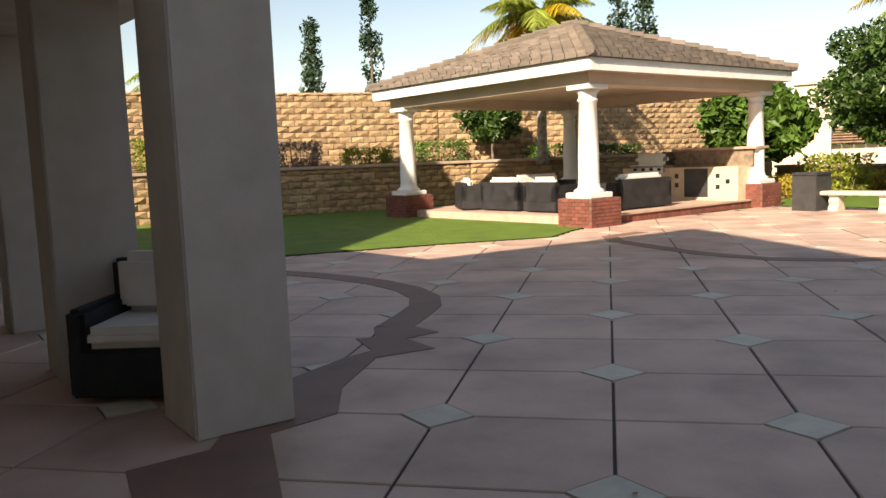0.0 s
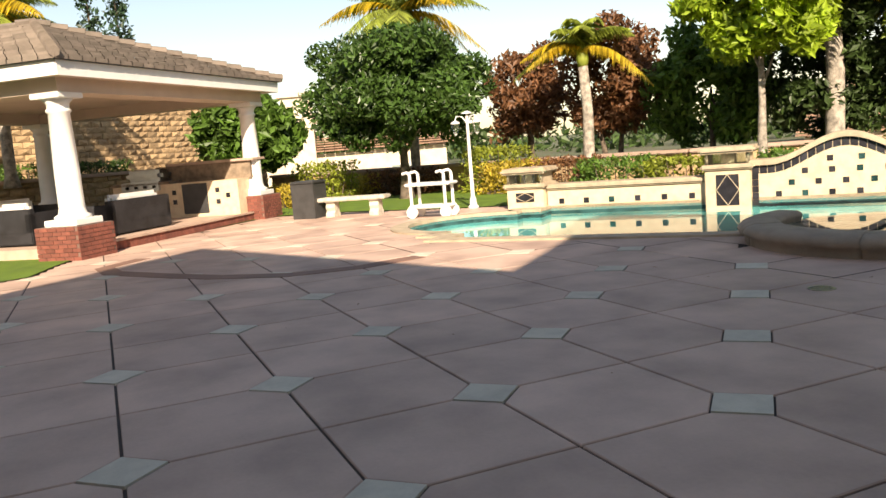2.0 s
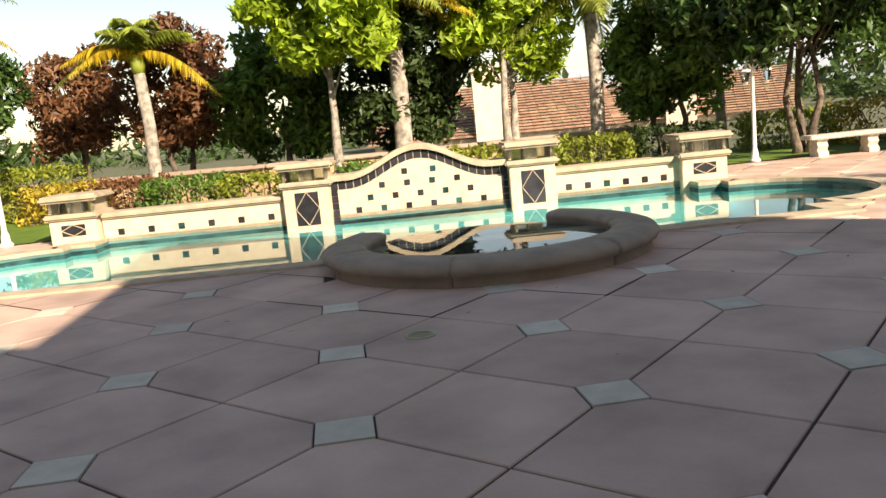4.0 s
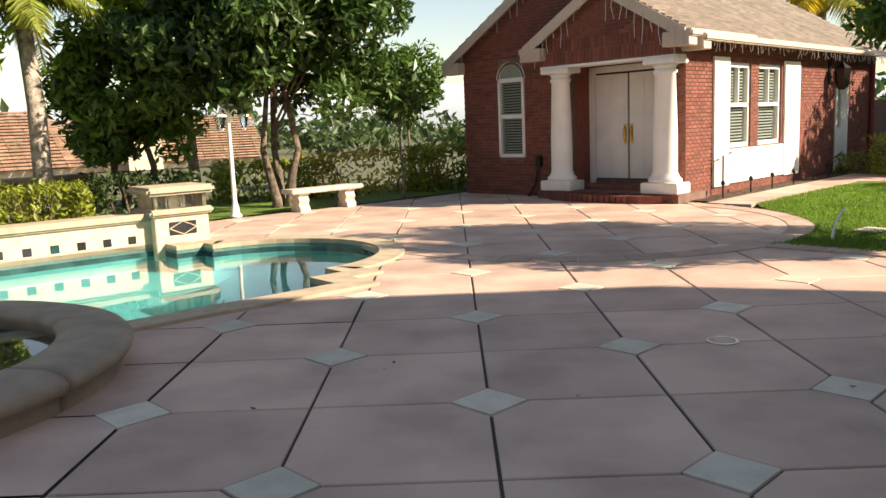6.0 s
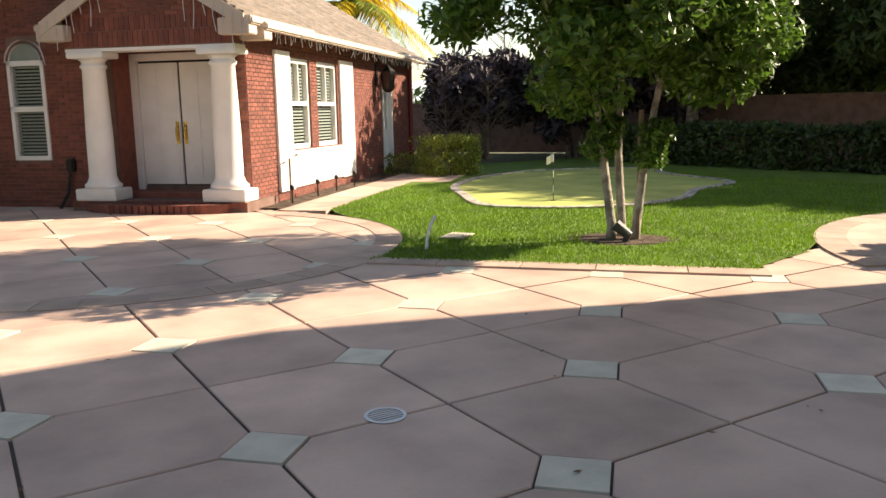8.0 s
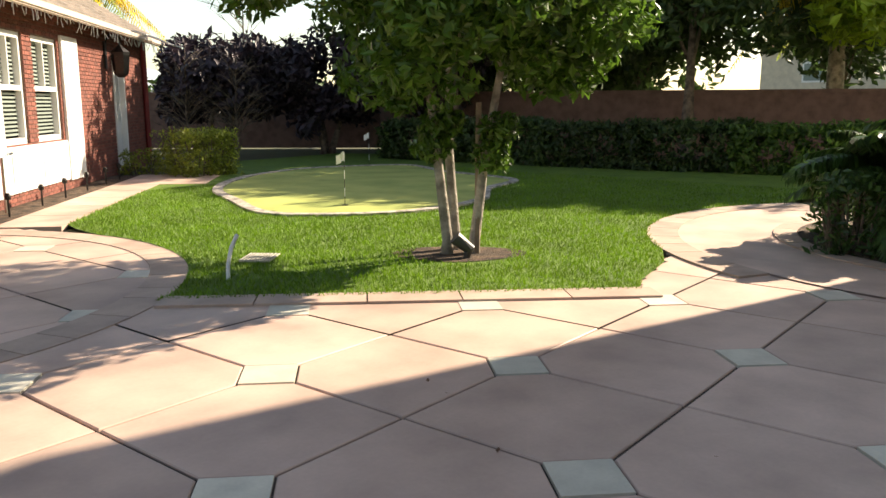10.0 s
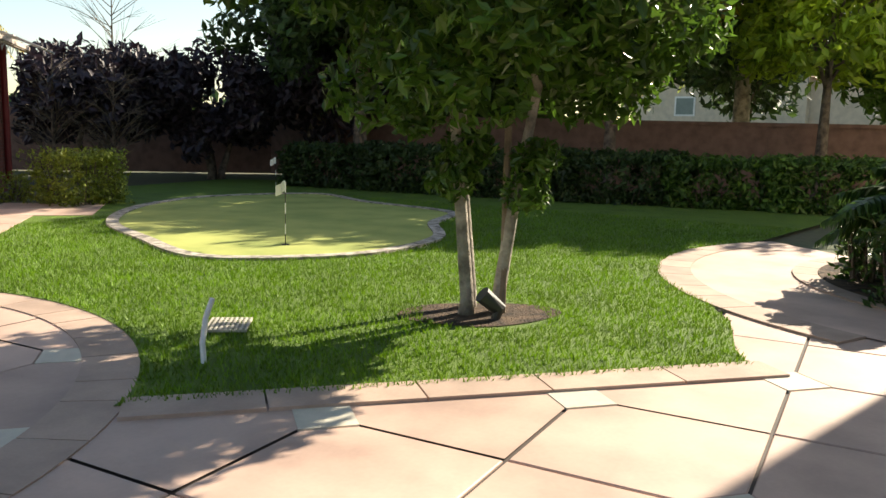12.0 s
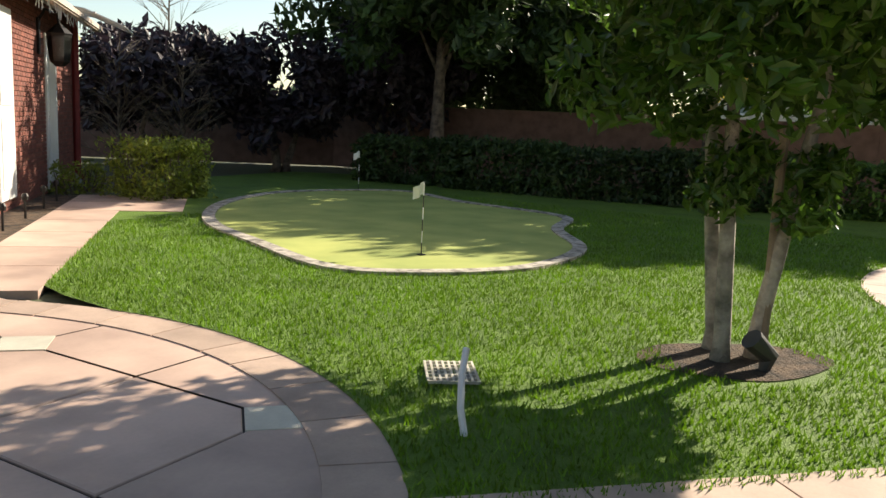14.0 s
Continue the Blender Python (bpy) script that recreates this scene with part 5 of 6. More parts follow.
def tree(name, x, y, h0, centre_z, radii, nl, size, mat, label, bark=BARK, tr=0.14, trunks=1, clump=0.5, ncl=60, seed=0, z0=0.0, low=-1.0, lean=0.0, extra=None, hollow=0.55, fixed=False):
    rng = np.random.default_rng(seed + 17)
    if not fixed:
        x, y, g = site(x, y)
        h0, centre_z, radii, size, clump, z0, tr = h0 * g, centre_z * g, tuple(r * g for r in radii), size * g ** 0.5, clump * g, z0 * g, tr * g
    t = thing(name, x, y, label, "tree", z=z0)
    cl = clumps(rng, ncl, (x + lean, y, centre_z), radii, low=low, hollow=hollow)
    for k in range(trunks):
        a = 2 * math.pi * k / max(trunks, 1) + seed
        sp = 0.0 if trunks == 1 else 0.16
        bx, by = x + sp * math.cos(a), y + sp * math.sin(a)
        tx, ty = x + lean * 0.5 + sp * 2.6 * math.cos(a), y + sp * 2.6 * math.sin(a)
        bm = tube(bmesh.new(), [(bx, by, z0 - 0.05), (bx + 0.02, by, z0 + 0.15), ((bx + tx) / 2 + 0.04 * math.sin(seed + k), (by + ty) / 2, z0 + (h0 - z0) * 0.55), (tx, ty, h0), (x + lean, y, centre_z)],
                  [tr * 1.35, tr, tr * 0.85, tr * 0.65, tr * 0.25], 9)
        part("trunk", bm, bark, t, smooth=True)
    lb = bmesh.new()
    for k in range(10):
        e = Vector(cl[k * (ncl // 10)])
        s0 = Vector((x + lean * 0.5, y, h0 + (centre_z - h0) * (0.1 + 0.07 * k)))
        m = s0.lerp(e, 0.5) + Vector((0.1 * math.sin(3 * k), 0.1 * math.cos(5 * k), 0.12))
        tube(lb, [s0, m, e], [tr * 0.3, tr * 0.18, tr * 0.05], 5)
    part("branching", lb, bark, t, smooth=True)
    v, f = leaves(rng, cl, clump, int(nl * 1.25), size * 1.3)
    raw("crown", v, f, mat, t)
    if extra:
        v, f = leaves(rng, np.array(extra[0]), extra[1], extra[2], size)
        raw("low_foliage", v, f, mat, t)
    return t


def palm(x, y, h, label, mat=L_PALM, gold=0.35, fl=2.3, nf=20, seed=0, z0=0.0, tr=0.16, fixed=False):
    if not fixed:
        x, y, g = site(x, y)
        h, fl, z0, tr = h * g, fl * g, z0 * g, tr * g
    rng = np.random.default_rng(seed + 5)
    t = thing("palm_tree", x, y, label, "palm tree", "garden palms", z=z0)
    part("trunk", tube(bmesh.new(), [(x, y, z0 - 0.05), (x + 0.03, y, z0 + 0.3), (x + 0.05, y + 0.04, z0 + h * 0.6), (x, y, z0 + h)], [tr * 1.5, tr, tr * 0.9, tr * 0.8], 10), PALEBARK, t, smooth=True)
    part("crown_shaft", lathe(bmesh.new(), [(tr * 0.8, z0 + h - 0.1), (tr * 1.1, z0 + h + 0.1), (tr * 0.6, z0 + h + 0.6)], x, y, 10), mat, t, smooth=True)
    for k in range(nf):
        a = 2 * math.pi * k / nf + rng.uniform(-0.2, 0.2)
        up = rng.uniform(0.1, 1.15)
        L = fl * rng.uniform(0.85, 1.15)
        vs, fs = [], []
        n_ = 26
        old = None
        for j in range(n_ + 1):
            s = j / n_
            rr = L * (s * math.cos(up) * 0.9 + 0.1 * s * s)
            zz_ = L * (s * math.sin(up) - 0.75 * s * s * (1.15 - 0.4 * math.sin(up)))
            p = np.array((x + rr * math.cos(a), y + rr * math.sin(a), z0 + h + 0.4 + zz_))
            if old is not None:
                tdir = (p - old) / np.linalg.norm(p - old)
                side = np.cross(tdir, (0, 0, 1))
                side /= np.linalg.norm(side) + 1e-9
                ll = 0.5 * fl / 2.3 * math.sin(math.pi * min(1, 0.12 + 0.86 * s)) + 0.05
                for sg_ in (-1, 1):
                    for off in (0.0, 0.5):
                        o_ = old + (p - old) * off
                        e = o_ + side * sg_ * ll * 0.75 + tdir * ll * 0.4 + np.array((0, 0, -ll * rng.uniform(0.35, 0.8)))
                        n0 = len(vs)
                        w = tdir * 0.02
                        m_ = (o_ + e) / 2 + np.array((0, 0, 0.05))
                        vs += [o_ - w, o_ + w, m_ + w * 1.2, e, m_ - w * 1.2]
                        fs.append((n0, n0 + 1, n0 + 2, n0 + 3, n0 + 4))
                n0 = len(vs)
                w = side * 0.018
                vs += [old - w, old + w, p + w, p - w]
                fs.append((n0, n0 + 1, n0 + 2, n0 + 3))
            old = p
        raw("frond", vs, fs, L_GOLD if rng.uniform() < gold and up < 0.75 else mat, t)


def bush(name, x, y, rx, ry, h, nl, size, mat, label, deg=0, seed=0, z0=0.0, cat="shrub", group="", fixed=False):
    """A dense shrub or clipped hedge: leaves over a box-like body on thin stems."""
    rng = np.random.default_rng(seed + 40)
    if not fixed:
        x, y, g = site(x, y)
        rx, ry, h, z0, size = rx * g, ry * g, h * g, z0 * g, size * g ** 0.5
    t = thing(name, x, y, label, cat, group, z=z0)
    n_ = max(70, int(900 * rx * ry * h))
    q = rng.uniform(-1, 1, (min(n_, 900), 3))
    sgn = rng.integers(0, 3, len(q))
    q[np.arange(len(q)), sgn] = np.sign(q[np.arange(len(q)), sgn]) * rng.uniform(0.75, 1, len(q))
    q *= (1 - 0.12 * rng.uniform(size=(len(q), 1)))
    ca_, sa_ = math.cos(radians(deg)), math.sin(radians(deg))
    lx, ly, lz = q[:, 0] * rx, q[:, 1] * ry, (q[:, 2] * 0.5 + 0.5) * h * 0.92
    cl = np.stack((x + lx * ca_ - ly * sa_, y + lx * sa_ + ly * ca_, z0 + lz), 1)
    v, f = leaves(rng, cl, 0.16, nl, size)
    v[:, 2] = np.maximum(v[:, 2], z0 + 0.01)
    raw("foliage", v, f, mat, t)
    sb = bmesh.new()
    for k in range(0, min(len(cl), 60), 2):
        e = Vector(cl[k])
        tube(sb, [(x + (e.x - x) * 0.7, y + (e.y - y) * 0.7, z0), e], [0.02, 0.006], 4)
    part("stem_mass", sb, BARK, t)
    return t


# lawn tree with three trunks, stake and low shoots
tree("lawn_tree", 6.55, 9.4, 1.8, 3.1, (2.15, 2.15, 1.75), 42000, 0.052, L_LAWN, "three-trunked broadleaf tree with dark glossy leaves in the lawn", PALEBARK, 0.055, 3, 0.42, 170, 3, low=-0.95, hollow=0.25, extra=([(6.3, 9.4, 1.3), (6.62, 9.05, 1.0), (6.25, 9.5, 1.1), (6.67, 9.0, 1.25), (6.05, 9.7, 1.55)], 0.22, 1500), fixed=True)
stk = tagged(part("tree_stake", tube(bmesh.new(), [(6.6, 9.2, 0), (6.64, 9.22, 1.5)], 0.03, 8), WOOD), "grey timber stake beside the lawn tree", "stake")
lt = tagged(part("spot_light", tube(bmesh.new(), [(6.35, 9.15, 0.0), (6.38, 9.13, 0.1), (6.28, 9.23, 0.22)], [0.03, 0.06, 0.07], 10), DARKG), "dark garden spotlight at the tree base", "spotlight")
sheet("tree_dirt", smooth_loop([(6.0, 9.8), (6.5, 9.85), (7.0, 9.2), (6.9, 8.8), (6.4, 8.9), (6.05, 9.2)], 4), [], 0.02, SOIL, "bare soil ring around the lawn tree", "soil")

tree("garden_tree", -21.5, 6.9, 0.9, 3.0, (2.8, 2.8, 2.2), 30000, 0.085, L_DARK, "dense rounded dark green tree on a short trunk", BARK, 0.2, 1, 0.55, 150, 1, low=-0.75)
tree("garden_tree", -3.75, 15.6, 1.0, 3.0, (2.4, 2.3, 2.0), 27000, 0.08, L_DARK, "wide dark green tree with pale forked trunks beside the bench", BARK, 0.085, 3, 0.5, 130, 2, low=-0.7)
tree("garden_tree", -12.4, 12.6, 1.8, 4.6, (1.9, 1.9, 2.4), 9000, 0.11, L_LIME, "tall lime green tree with a pale trunk behind the pool wall", PALEBARK, 0.12, 1, 0.5, 70, 4)
tree("garden_tree", -9.6, 15.2, 1.6, 3.7, (1.7, 1.7, 1.7), 6500, 0.10, L_LIME, "airy lime green tree behind the pool arch", PALEBARK, 0.12, 2, 0.5, 55, 5)
tree("garden_tree", -5.9, 17.5, 1.6, 4.0, (1.6, 1.6, 2.2), 7000, 0.10, L_LIME, "tall lime green tree behind the garden lamp", PALEBARK, 0.12, 1, 0.5, 60, 6)
tree("garden_tree", -6.6, 16.4, 0.8, 2.2, (1.5, 1.5, 1.5), 6000, 0.09, L_MID, "feathery green tree beside the palm", BARK, 0.09, 2, 0.45, 60, 7)
tree("garden_tree", -19.0, 13.2, 1.4, 3.0, (1.6, 1.6, 1.9), 6500, 0.09, L_RUST, "rust-leaved tree behind the pool", BARK, 0.1, 2, 0.45, 60, 8)
tree("garden_tree", -22.0, 12.0, 1.4, 2.8, (1.6, 1.6, 1.7), 5000, 0.09, L_RUST, "half-bare rust-brown tree behind the lamp", BARK, 0.1, 2, 0.5, 50, 9)
tree("garden_tree", -16.0, 14.6, 1.0, 2.4, (1.9, 1.6, 1.7), 7000, 0.10, L_MID, "green tree behind the pool wall", BARK, 0.12, 1, 0.5, 60, 10)
tree("garden_tree", -13.2, 16.5, 1.0, 2.6, (2.2, 1.8, 2.2), 8000, 0.10, L_HEDGE, "dark green tree behind the pool wall", BARK, 0.12, 1, 0.5, 60, 11)
tree("garden_tree", -27.5, 3.4, 0.8, 2.3, (1.9, 1.9, 1.6), 8000, 0.16, L_MID, "broadleaf green tree behind the barbecue", BARK, 0.1, 2, 0.5, 60, 12)
tree("garden_tree", -26.8, -6.3, 1.6, 2.9, (1.0, 1.0, 0.9), 3500, 0.09, L_DARK, "dark green shrub tree above the retaining wall", BARK, 0.08, 1, 0.4, 40, 13, z0=1.3)
tree("young_tree", -1.5, 16.2, 0.9, 2.0, (0.5, 0.5, 0.8), 330, 0.09, L_DARK, "thin young tree with sparse leaves beside the house", BARK, 0.03, 1, 0.25, 26, 14)
tree("garden_tree", -1.7, 21.0, 0.9, 2.2, (0.9, 0.9, 1.0), 2600, 0.08, L_MID, "small pale green tree beside the house", BARK, 0.05, 1, 0.35, 40, 15)
tree("garden_tree", 12.6, 16.4, 1.4, 3.0, (2.9, 2.5, 1.7), 14000, 0.10, L_HEDGE, "spreading dark green tree behind the putting green", BARK, 0.14, 1, 0.5, 120, 16, low=-0.8, hollow=0.2)
tree("garden_tree", 14.2, 12.2, 1.3, 3.2, (2.2, 2.6, 1.9), 10000, 0.10, L_HEDGE, "dark green tree behind the hedge", BARK, 0.12, 1, 0.5, 110, 17, low=-0.8, hollow=0.2)
tree("garden_tree", 15.2, 9.0, 1.5, 3.1, (1.7, 1.7, 1.8), 7000, 0.10, L_LIME, "lime green tree behind the hedge", BARK, 0.1, 1, 0.45, 60, 18, low=-0.8)
for k, (tx_, ty_, cz_, rx_, m_) in enumerate(((16.5, 14.5, 2.6, 2.4, L_HEDGE), (15.5, 18.5, 2.6, 2.5, L_HEDGE), (17.5, 7.5, 2.6, 2.2, L_MID), (18.5, 11.0, 3.2, 2.4, L_HEDGE), (16.8, 16.4, 2.2, 2.0, L_HEDGE), (17.5, 4.8, 3.0, 2.2, L_LIME))):
    tree("garden_tree", tx_, ty_, 0.8, cz_, (rx_, rx_, 2.3), 8500, 0.11, m_, "dense dark tree beyond the boundary wall", BARK, 0.1, 1, 0.55, 110, 30 + k, hollow=0.2)
tree("purple_tree", 9.9, 20.4, 0.6, 1.4, (1.6, 1.5, 0.95), 6500, 0.09, L_PURP, "dark purple-leaved shrub tree behind the walkway", BARK, 0.07, 3, 0.4, 60, 19)
tree("purple_tree", 11.8, 19.4, 0.6, 1.45, (1.6, 1.5, 1.05), 6500, 0.09, L_PURP, "dark purple-leaved shrub tree behind the putting green", BARK, 0.07, 3, 0.4, 60, 20)
tree("purple_tree", 13.4, 18.0, 0.8, 1.8, (1.5, 1.5, 1.3), 6000, 0.09, L_PURP, "dark purple-leaved tree in deep shade", BARK, 0.07, 2, 0.4, 60, 21)
for k, (bx_, by_, hh) in enumerate(((8.6, 19.6, 2.0), (9.3, 19.0, 1.8), (12.8, 24.0, 4.6))):
    rng = np.random.default_rng(60 + k)
    bx_, by_, g_ = site(bx_, by_)
    hh *= g_
    bt = thing("bare_tree", bx_, by_, "leafless grey twiggy tree behind the clipped bush", "tree", "bare trees")
    bm = bmesh.new()
    tube(bm, [(bx_, by_, 0), (bx_, by_, hh * 0.5), (bx_ + 0.05, by_, hh)], [0.05, 0.035, 0.008], 6)
    for j in range(46):
        z_ = rng.uniform(0.05, 0.85) * hh
        a = rng.uniform(0, 6.28)
        L_ = rng.uniform(0.4, 0.9) * (hh - z_ * 0.6) * 0.55
        e = (bx_ + L_ * math.cos(a), by_ + L_ * math.sin(a), z_ + L_ * rng.uniform(0.3, 1.1))
        tube(bm, [(bx_, by_, z_), ((bx_ + e[0]) / 2, (by_ + e[1]) / 2, (z_ + e[2]) / 2 + 0.08), e], [0.016, 0.01, 0.004], 4)
        for q_ in range(3):
            tube(bm, [((bx_ + e[0]) / 2, (by_ + e[1]) / 2, (z_ + e[2]) / 2 + 0.08), (e[0] + rng.uniform(-0.3, 0.3), e[1] + rng.uniform(-0.3, 0.3), e[2] + rng.uniform(-0.2, 0.3))], [0.007, 0.003], 3)
    part("branchwork", bm, BARK, bt)

palm(-26.0, -4.4, 4.2, "yellowing queen palm behind the pavilion", gold=0.6, fl=2.9, nf=24, seed=1, z0=1.3)
palm(-24.5, 8.6, 5.3, "tall palm with golden fronds behind the round tree", gold=0.4, fl=3.1, nf=22, seed=2)
palm(-17.6, 11.2, 3.3, "slender palm with golden fronds behind the pool", gold=0.5, fl=2.0, nf=16, seed=3)
palm(-12.2, 14.8, 4.0, "palm with drooping golden fronds behind the pool arch", gold=0.6, fl=2.3, nf=22, seed=4, tr=0.22)
palm(-7.8, 15.5, 3.3, "palm with grey-green fronds behind the pool wall", gold=0.15, fl=1.9, nf=22, seed=5)
palm(9.2, 26.5, 3.6, "golden palm behind the brick house", gold=0.9, fl=2.4, nf=20, seed=6)
palm(17.5, 10.8, 2.9, "palm beyond the boundary wall", gold=0.5, fl=2.2, nf=18, seed=7)
palm(-24.0, -17.0, 3.0, "palm above the retaining wall", gold=0.1, fl=2.4, nf=18, seed=8, z0=1.3)
palm(9.7, 6.1, 0.35, "low fan palm with dark drooping fronds in the round bed", mat=L_DARK, gold=0.0, fl=1.35, nf=26, seed=9, tr=0.08, fixed=True)
palm(10.3, 5.7, 0.6, "low fan palm with dark fronds in the round bed", mat=L_DARK, gold=0.0, fl=1.4, nf=24, seed=10, tr=0.08, fixed=True)
for k, (cx_, cy_, hh) in enumerate(((-60, -24, 12), (-60, -19, 13.5), (-62, 0.5, 17), (-61, 2.3, 17), (-38, 60, 5.6), (-36, 62, 5.4), (-34.5, 63, 5.2), (-40, 58, 5.6))):
    rng = np.random.default_rng(80 + k)
    cx_, cy_, _g = site(cx_, cy_)
    c = thing("cypress", cx_, cy_, "tall narrow dark green cypress in the distance", "tree", "cypresses")
    part("trunk", tube(bmesh.new(), [(cx_, cy_, 0), (cx_, cy_, hh * 0.9)], [0.2, 0.03], 6), BARK, c)
    zz_ = rng.uniform(0.05, 1, 120)
    rr = 0.75 * np.sin(np.pi * np.clip(zz_ * 0.85 + 0.1, 0, 1)) ** 0.8
    aa = rng.uniform(0, 6.28, 120)
    cl = np.stack((cx_ + rr * np.cos(aa) * 0.7, cy_ + rr * np.sin(aa) * 0.7, zz_ * hh), 1)
    v, f = leaves(rng, cl, 0.5, 2200, 0.22, squash=1.4)
    raw("crown", v, f, L_CYP, c)

bush("clipped_bush", 10.15, 19.0, 0.6, 0.58, 1.0, 7000, 0.04, L_BUSH, "clipped rounded yellow-green bush beside the walkway", seed=1, fixed=True)
bush("small_shrub", 9.6, 20.3, 0.5, 0.3, 0.5, 900, 0.045, L_BUSH, "thin yellow-green shrub against the brick wall", seed=2, fixed=True)
hp = [(11.3, 17.0), (11.5, 15.4), (11.75, 13.8), (12.2, 12.2), (12.7, 10.6), (13.1, 9.2), (13.4, 7.8)]
for k, (a, b) in enumerate(zip(hp, hp[1:])):
    bush("hedge", (a[0] + b[0]) / 2 + 0.3, (a[1] + b[1]) / 2, 0.9, 0.34, 0.74 + 0.05 * (k % 2), 7500, 0.06, L_HEDGE if k < 4 else L_MID, "clipped dark green hedge along the lawn", math.degrees(math.atan2(b[1] - a[1], b[0] - a[0])), k, cat="hedge", group="hedge along the lawn")
for k, (bx_, by_, rx, h, m_) in enumerate(((-2.2, 18.2, 1.5, 0.95, L_YEL), (-0.7, 18.6, 0.9, 1.0, L_BUSH), (-4.6, 17.6, 1.0, 0.8, L_BUSH), (-6.0, 14.9, 0.8, 0.8, L_HEDGE), (-7.4, 14.2, 0.8, 0.75, L_BUSH),
                                            (-9.0, 12.9, 0.8, 0.8, L_BUSH), (-10.8, 11.7, 0.8, 0.75, L_MID), (-13.2, 10.8, 0.8, 0.8, L_BUSH), (-15.2, 10.4, 0.9, 0.85, L_MID), (-17.5, 10.2, 0.9, 0.9, L_RUST),
                                            (-18.8, 9.4, 0.9, 0.9, L_YEL), (-20.3, 9.6, 1.0, 1.4, L_BUSH), (-24.0, 7.9, 1.2, 0.8, L_RUST), (-24.0, 5.0, 0.9, 1.3, L_BUSH), (-25.5, 6.2, 1.2, 0.7, L_YEL), (-23.5, 3.8, 0.6, 0.7, L_YEL))):
    bush("garden_shrub", bx_, by_, rx, 0.6, h, 2200, 0.07, m_, {L_YEL: "yellow-orange autumn shrub", L_BUSH: "yellow-green garden shrub", L_HEDGE: "dark green garden shrub", L_MID: "green garden shrub", L_RUST: "rust-coloured autumn shrub"}[m_] + " along the garden edge", 30, 20 + k, group="border shrubs")
for k, (bx_, by_, rx, h, m_) in enumerate(((-26.6, -8.2, 0.9, 0.9, L_MID), (-25.2, -10.8, 0.8, 0.7, L_BUSH), (-23.9, -13.0, 0.7, 1.0, L_DRY), (-21.3, -16.6, 0.9, 1.2, L_BUSH), (-19.6, -18.5, 0.9, 1.0, L_MID), (-28.0, -4.0, 1.0, 0.6, L_MID), (-28.6, -1.8, 0.9, 0.5, L_DARK))):
    bush("terrace_shrub", bx_, by_, rx, 0.5, h, 1800, 0.06, m_, "shrub planted above the retaining wall", -60, 50 + k, z0=1.3, group="terrace shrubs")
for k, (bx_, by_) in enumerate(((9.0, 6.3), (9.2, 5.6), (10.2, 6.6))):
    bush("bed_shrub", bx_, by_, 0.3, 0.3, 0.85, 900, 0.05, L_DARK, "dark leafy shrub in the round bed", 0, 70 + k, group="bed shrubs", fixed=True)

# distant wooded slope
rng = np.random.default_rng(5)
aa = rng.uniform(radians(40), radians(215), 420)
rr = rng.uniform(60, 130, 420)
cl = np.stack((rr * np.cos(aa), rr * np.sin(aa), rng.uniform(-0.5, 2.2, 420)), 1)
v, f = leaves(rng, cl, 3.2, 30000, 0.6)
tagged(raw("far_woods", v, f, L_HEDGE), "distant line of green trees beyond the gardens", "woods", kind="stuff")
hl = bmesh.new()
pts = [(-1400 + 90 * k, 2300 - 0.00006 * (k - 16) ** 2, 60 + 90 * (0.5 + 0.5 * noise.noise(Vector((k * 0.35, 0, 3))))) for k in range(33)]
vs = [hl.verts.new((x_, y_, -5)) for x_, y_, _ in pts], [hl.verts.new(p) for p in pts], [hl.verts.new((x_, y_ + 900, -5)) for x_, y_, _ in pts]
for k in range(32):
    hl.faces.new((vs[0][k], vs[0][k + 1], vs[1][k + 1], vs[1][k]))
    hl.faces.new((vs[1][k], vs[1][k + 1], vs[2][k + 1], vs[2][k]))
# distance haze is painted into the hills' pale blue colour
HILL = material("haze_painted_hill", (0.42, 0.48, 0.55), 1.0, var=0.05, scale=0.01)
tagged(part("backdrop", hl, HILL, smooth=True), "hills on the horizon with pale blue haze put into their colour", "hills", kind="structure")

# grass blades on the near lawn
rng = np.random.default_rng(9)
n_ = 190000
gx, gy = rng.uniform(3.4, 15, n_), rng.uniform(7.2, 17, n_)
dirt = (np.hypot(gx - 6.48, gy - 9.3) < 0.5)
gl = [np.array(p) for p in green]
def mask(px, py, poly):
    c = np.zeros(len(px), bool)
    for k in range(len(poly)):
        (x0, y0), (x1, y1) = poly[k - 1], poly[k]
        if y0 != y1:
            c ^= ((y0 > py) != (y1 > py)) & (px < (x1 - x0) * (py - y0) / (y1 - y0) + x0)
    return c


keep = mask(gx, gy, lawn_ne) & ~mask(gx, gy, green) & ~dirt & (rng.uniform(size=n_) < np.clip(1.6 - np.hypot(gx - 1.5, gy - 8) / 11, 0.2, 1))
gx, gy = gx[keep], gy[keep]
n_ = len(gx)
a = rng.uniform(0, 6.28, n_)
hgt = rng.uniform(0.02, 0.05, n_)
bw = rng.uniform(0.004, 0.008, n_)
lean = rng.uniform(-0.025, 0.025, (n_, 2))
v = np.zeros((n_, 3, 3))
v[:, 0] = np.stack((gx - bw * np.cos(a), gy - bw * np.sin(a), np.full(n_, 0.01)), 1)
v[:, 1] = np.stack((gx + bw * np.cos(a), gy + bw * np.sin(a), np.full(n_, 0.01)), 1)
v[:, 2] = np.stack((gx + lean[:, 0], gy + lean[:, 1], 0.012 + hgt), 1)
tagged(raw("grass", v.reshape(-1, 3), [(3 * k, 3 * k + 1, 3 * k + 2) for k in range(n_)], BLADE), "short bright green grass blades", "grass", kind="stuff")

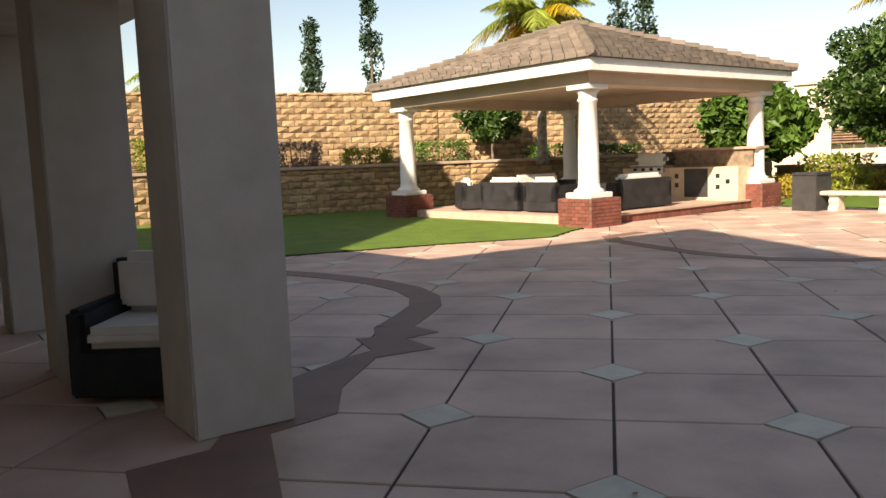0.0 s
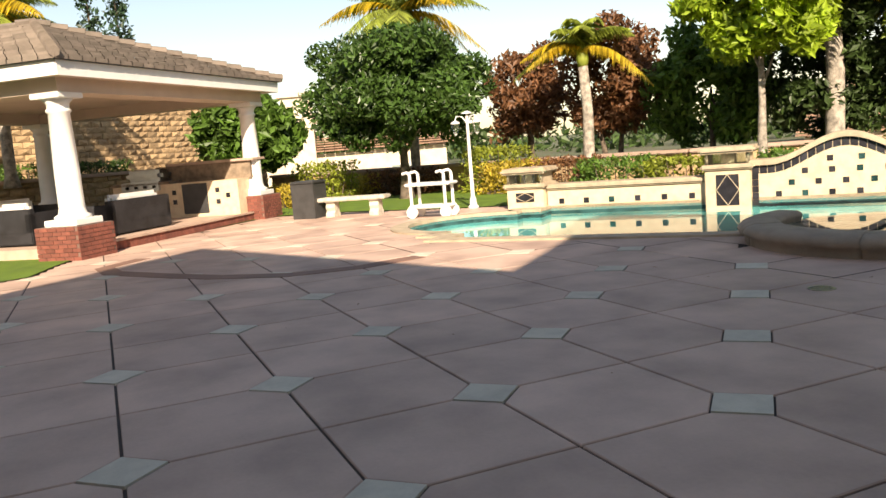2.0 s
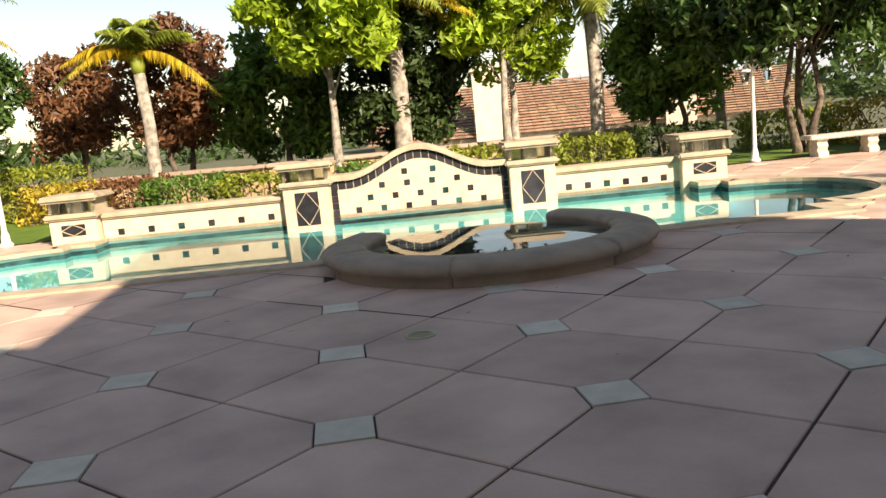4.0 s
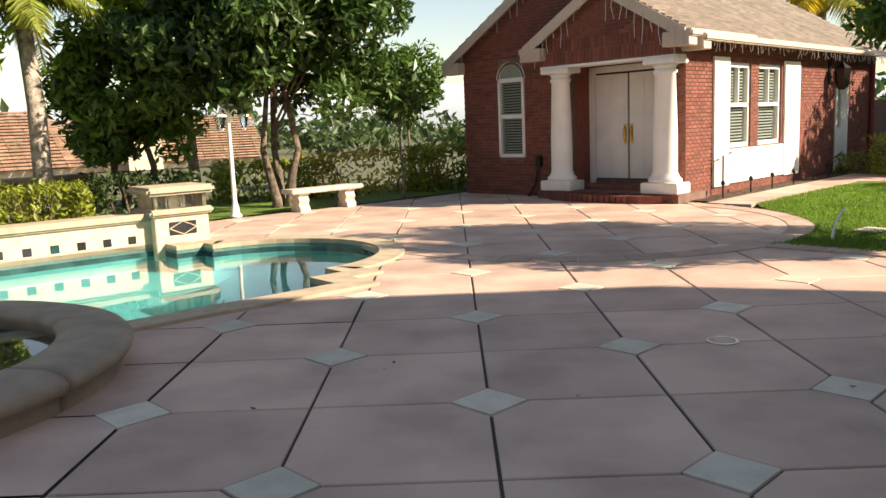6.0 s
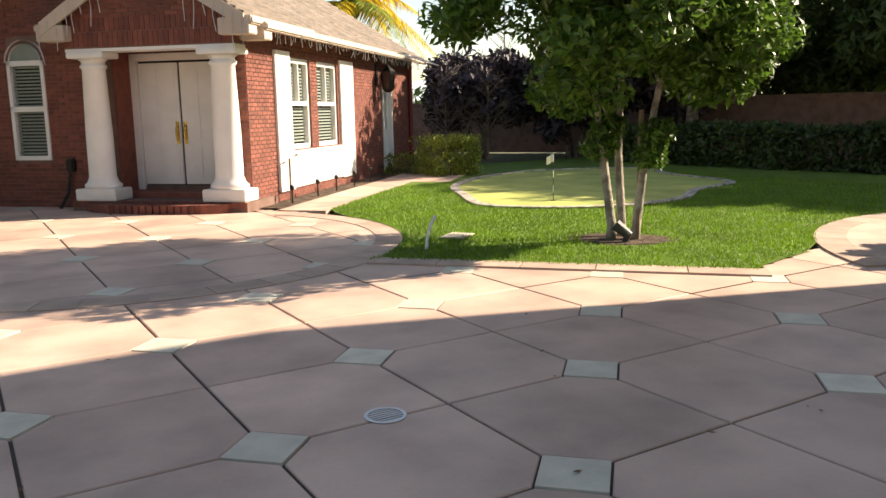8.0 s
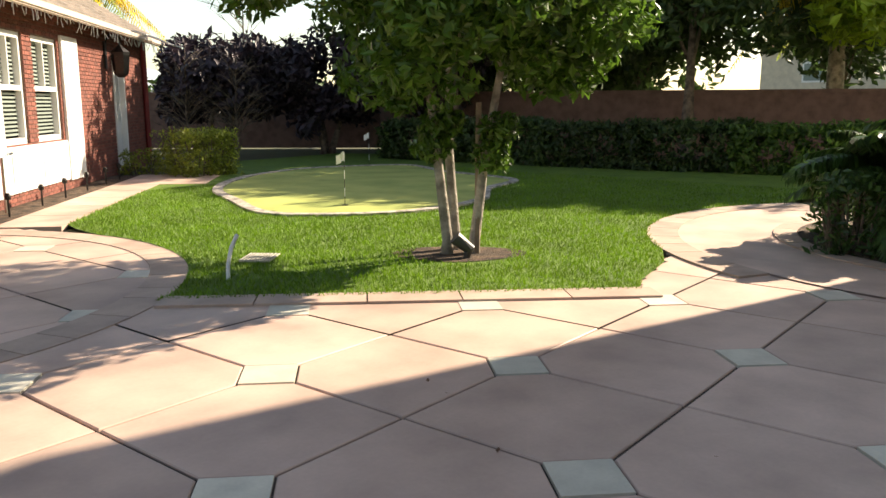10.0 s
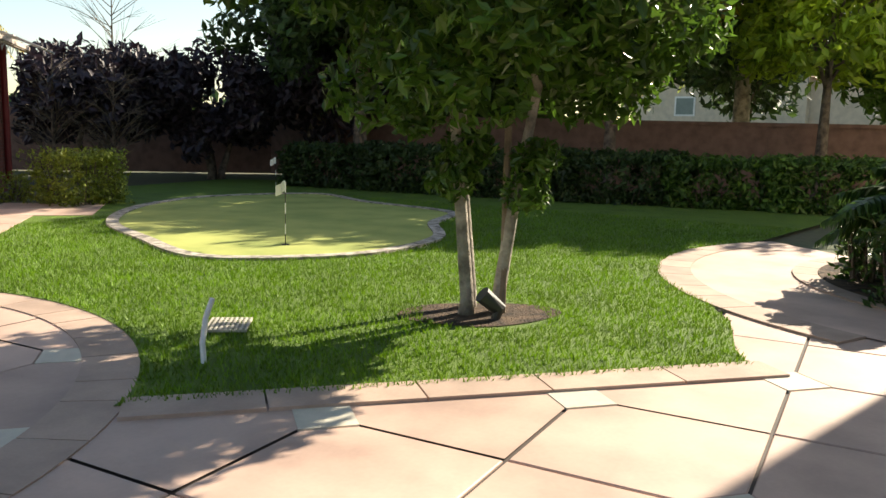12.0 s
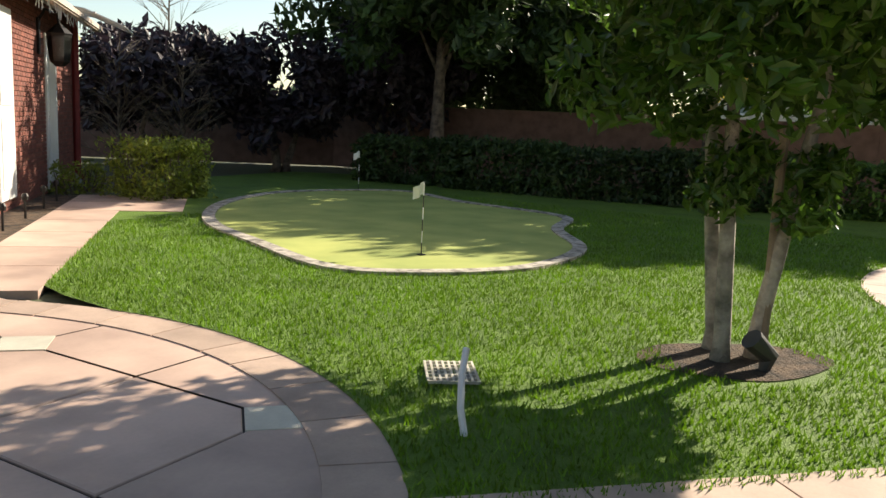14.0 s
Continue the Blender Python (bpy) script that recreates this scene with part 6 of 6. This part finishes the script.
# leaf litter on the paving
rng = np.random.default_rng(12)
lx, ly = rng.uniform(-6, 4, 60), rng.uniform(-3, 8.5, 60)
cl = np.stack((lx, ly, np.full(60, 0.012)), 1)
v, f = [], []
for k in range(60):
    a, s = rng.uniform(0, 6.28), rng.uniform(0.012, 0.03)
    n0 = len(v)
    v += [cl[k] + s * np.array((math.cos(a), math.sin(a), 0.2)), cl[k] + s * 0.4 * np.array((-math.sin(a), math.cos(a), 0)), cl[k] - s * np.array((math.cos(a), math.sin(a), 0)), cl[k] - s * 0.4 * np.array((-math.sin(a), math.cos(a), -0.3))]
    f.append((n0, n0 + 1, n0 + 2, n0 + 3))
tagged(raw("leaf_litter", v, f, L_RUST), "small dry leaves scattered on the paving", "leaves", kind="stuff")

# ---- paving slabs and inserts, laid last ----
DH = 0.22
G = 0.009


def slab_mesh(flip, size=1.0):
    """One paving slab with two opposite corners cut for the inserts."""
    d = DH
    p = [(G, G), (1 - d, G), (1 - G, d), (1 - G, 1 - G), (d, 1 - G), (G, 1 - d)]
    if flip:
        p = [(1 - x_, y_) for x_, y_ in p][::-1]
    bm = prism(bmesh.new(), p, -0.03, 0.0)
    bmesh.ops.bevel(bm, geom=[e for e in bm.edges if all(abs(w_.co.z) < 1e-6 for w_ in e.verts)], offset=0.006, segments=1, affect="EDGES")
    bmesh.ops.transform(bm, matrix=Matrix.Scale(M, 4), verts=bm.verts)
    me = bpy.data.meshes.new("paving_slab")
    bm.to_mesh(me)
    bm.free()
    me.materials.append(SLAB)
    return me


meshes = (slab_mesh(False), slab_mesh(True))
im = prism(bmesh.new(), [(DH - 0.008, 0), (0, DH - 0.008), (-DH + 0.008, 0), (0, -DH + 0.008)], -0.03, 0.004)
bmesh.ops.transform(im, matrix=Matrix.Scale(M, 4), verts=im.verts)
ime = bpy.data.meshes.new("paving_insert")
im.to_mesh(ime)
im.free()
ime.materials.append(INSERT)
paving = thing("paving", 0, 0, "stained pink-brown concrete slabs with pale diamond inserts", "paving", kind="structure")


POOL_IN = [at(POOL, *p) for p in grown(pool_l, 0.16)]


def free(x, y):
    return inside(x, y, deck_out) and not inside(x, y, POOL_IN) and math.hypot(x - SPA[0], y - SPA[1]) > 1.62


def cut_slab(ci, cj):
    """A slab that meets a kerb or the pool, trimmed to it."""
    bm = bmesh.new()
    n_s = 12
    pool_of = {}
    for p in range(n_s):
        for q in range(n_s):
            u, w = (p + 0.5) / n_s, (q + 0.5) / n_s
            if not free(ci + u, cj + w):
                continue
            co_ = []
            for a_, b_ in ((p, q), (p + 1, q), (p + 1, q + 1), (p, q + 1)):
                if (a_, b_) not in pool_of:
                    x_, y_ = min(max(a_ / n_s, G), 1 - G), min(max(b_ / n_s, G), 1 - G)
                    pool_of[a_, b_] = bm.verts.new((x_, y_, 0.0))
                co_.append(pool_of[a_, b_])
            bm.faces.new(co_)
    if not bm.faces:
        bm.free()
        return
    part("cut_slab", bm, SLAB, paving, F=Matrix.Translation((ci, cj, 0)))


for i_ in range(-19, 9):
    for j_ in range(-12, 20):
        if all(free(i_ + p, j_ + q) for p in (0, 0.5, 1) for q in (0, 0.5, 1)):
            ob = new("paving_slab", meshes[0 if (i_ + j_) % 2 == 0 else 1])
            ob.location = (i_ * M, j_ * M, 0)
            ob.parent = paving
        else:
            cut_slab(i_, j_)
        if (i_ + j_) % 2 and (all(free(i_ + p, j_ + q) for p, q in ((0.2, 0), (-0.2, 0), (0, 0.2), (0, -0.2)))):
            ob = new("paving_insert", ime)
            ob.location = (i_ * M, j_ * M, 0)
            ob.parent = paving
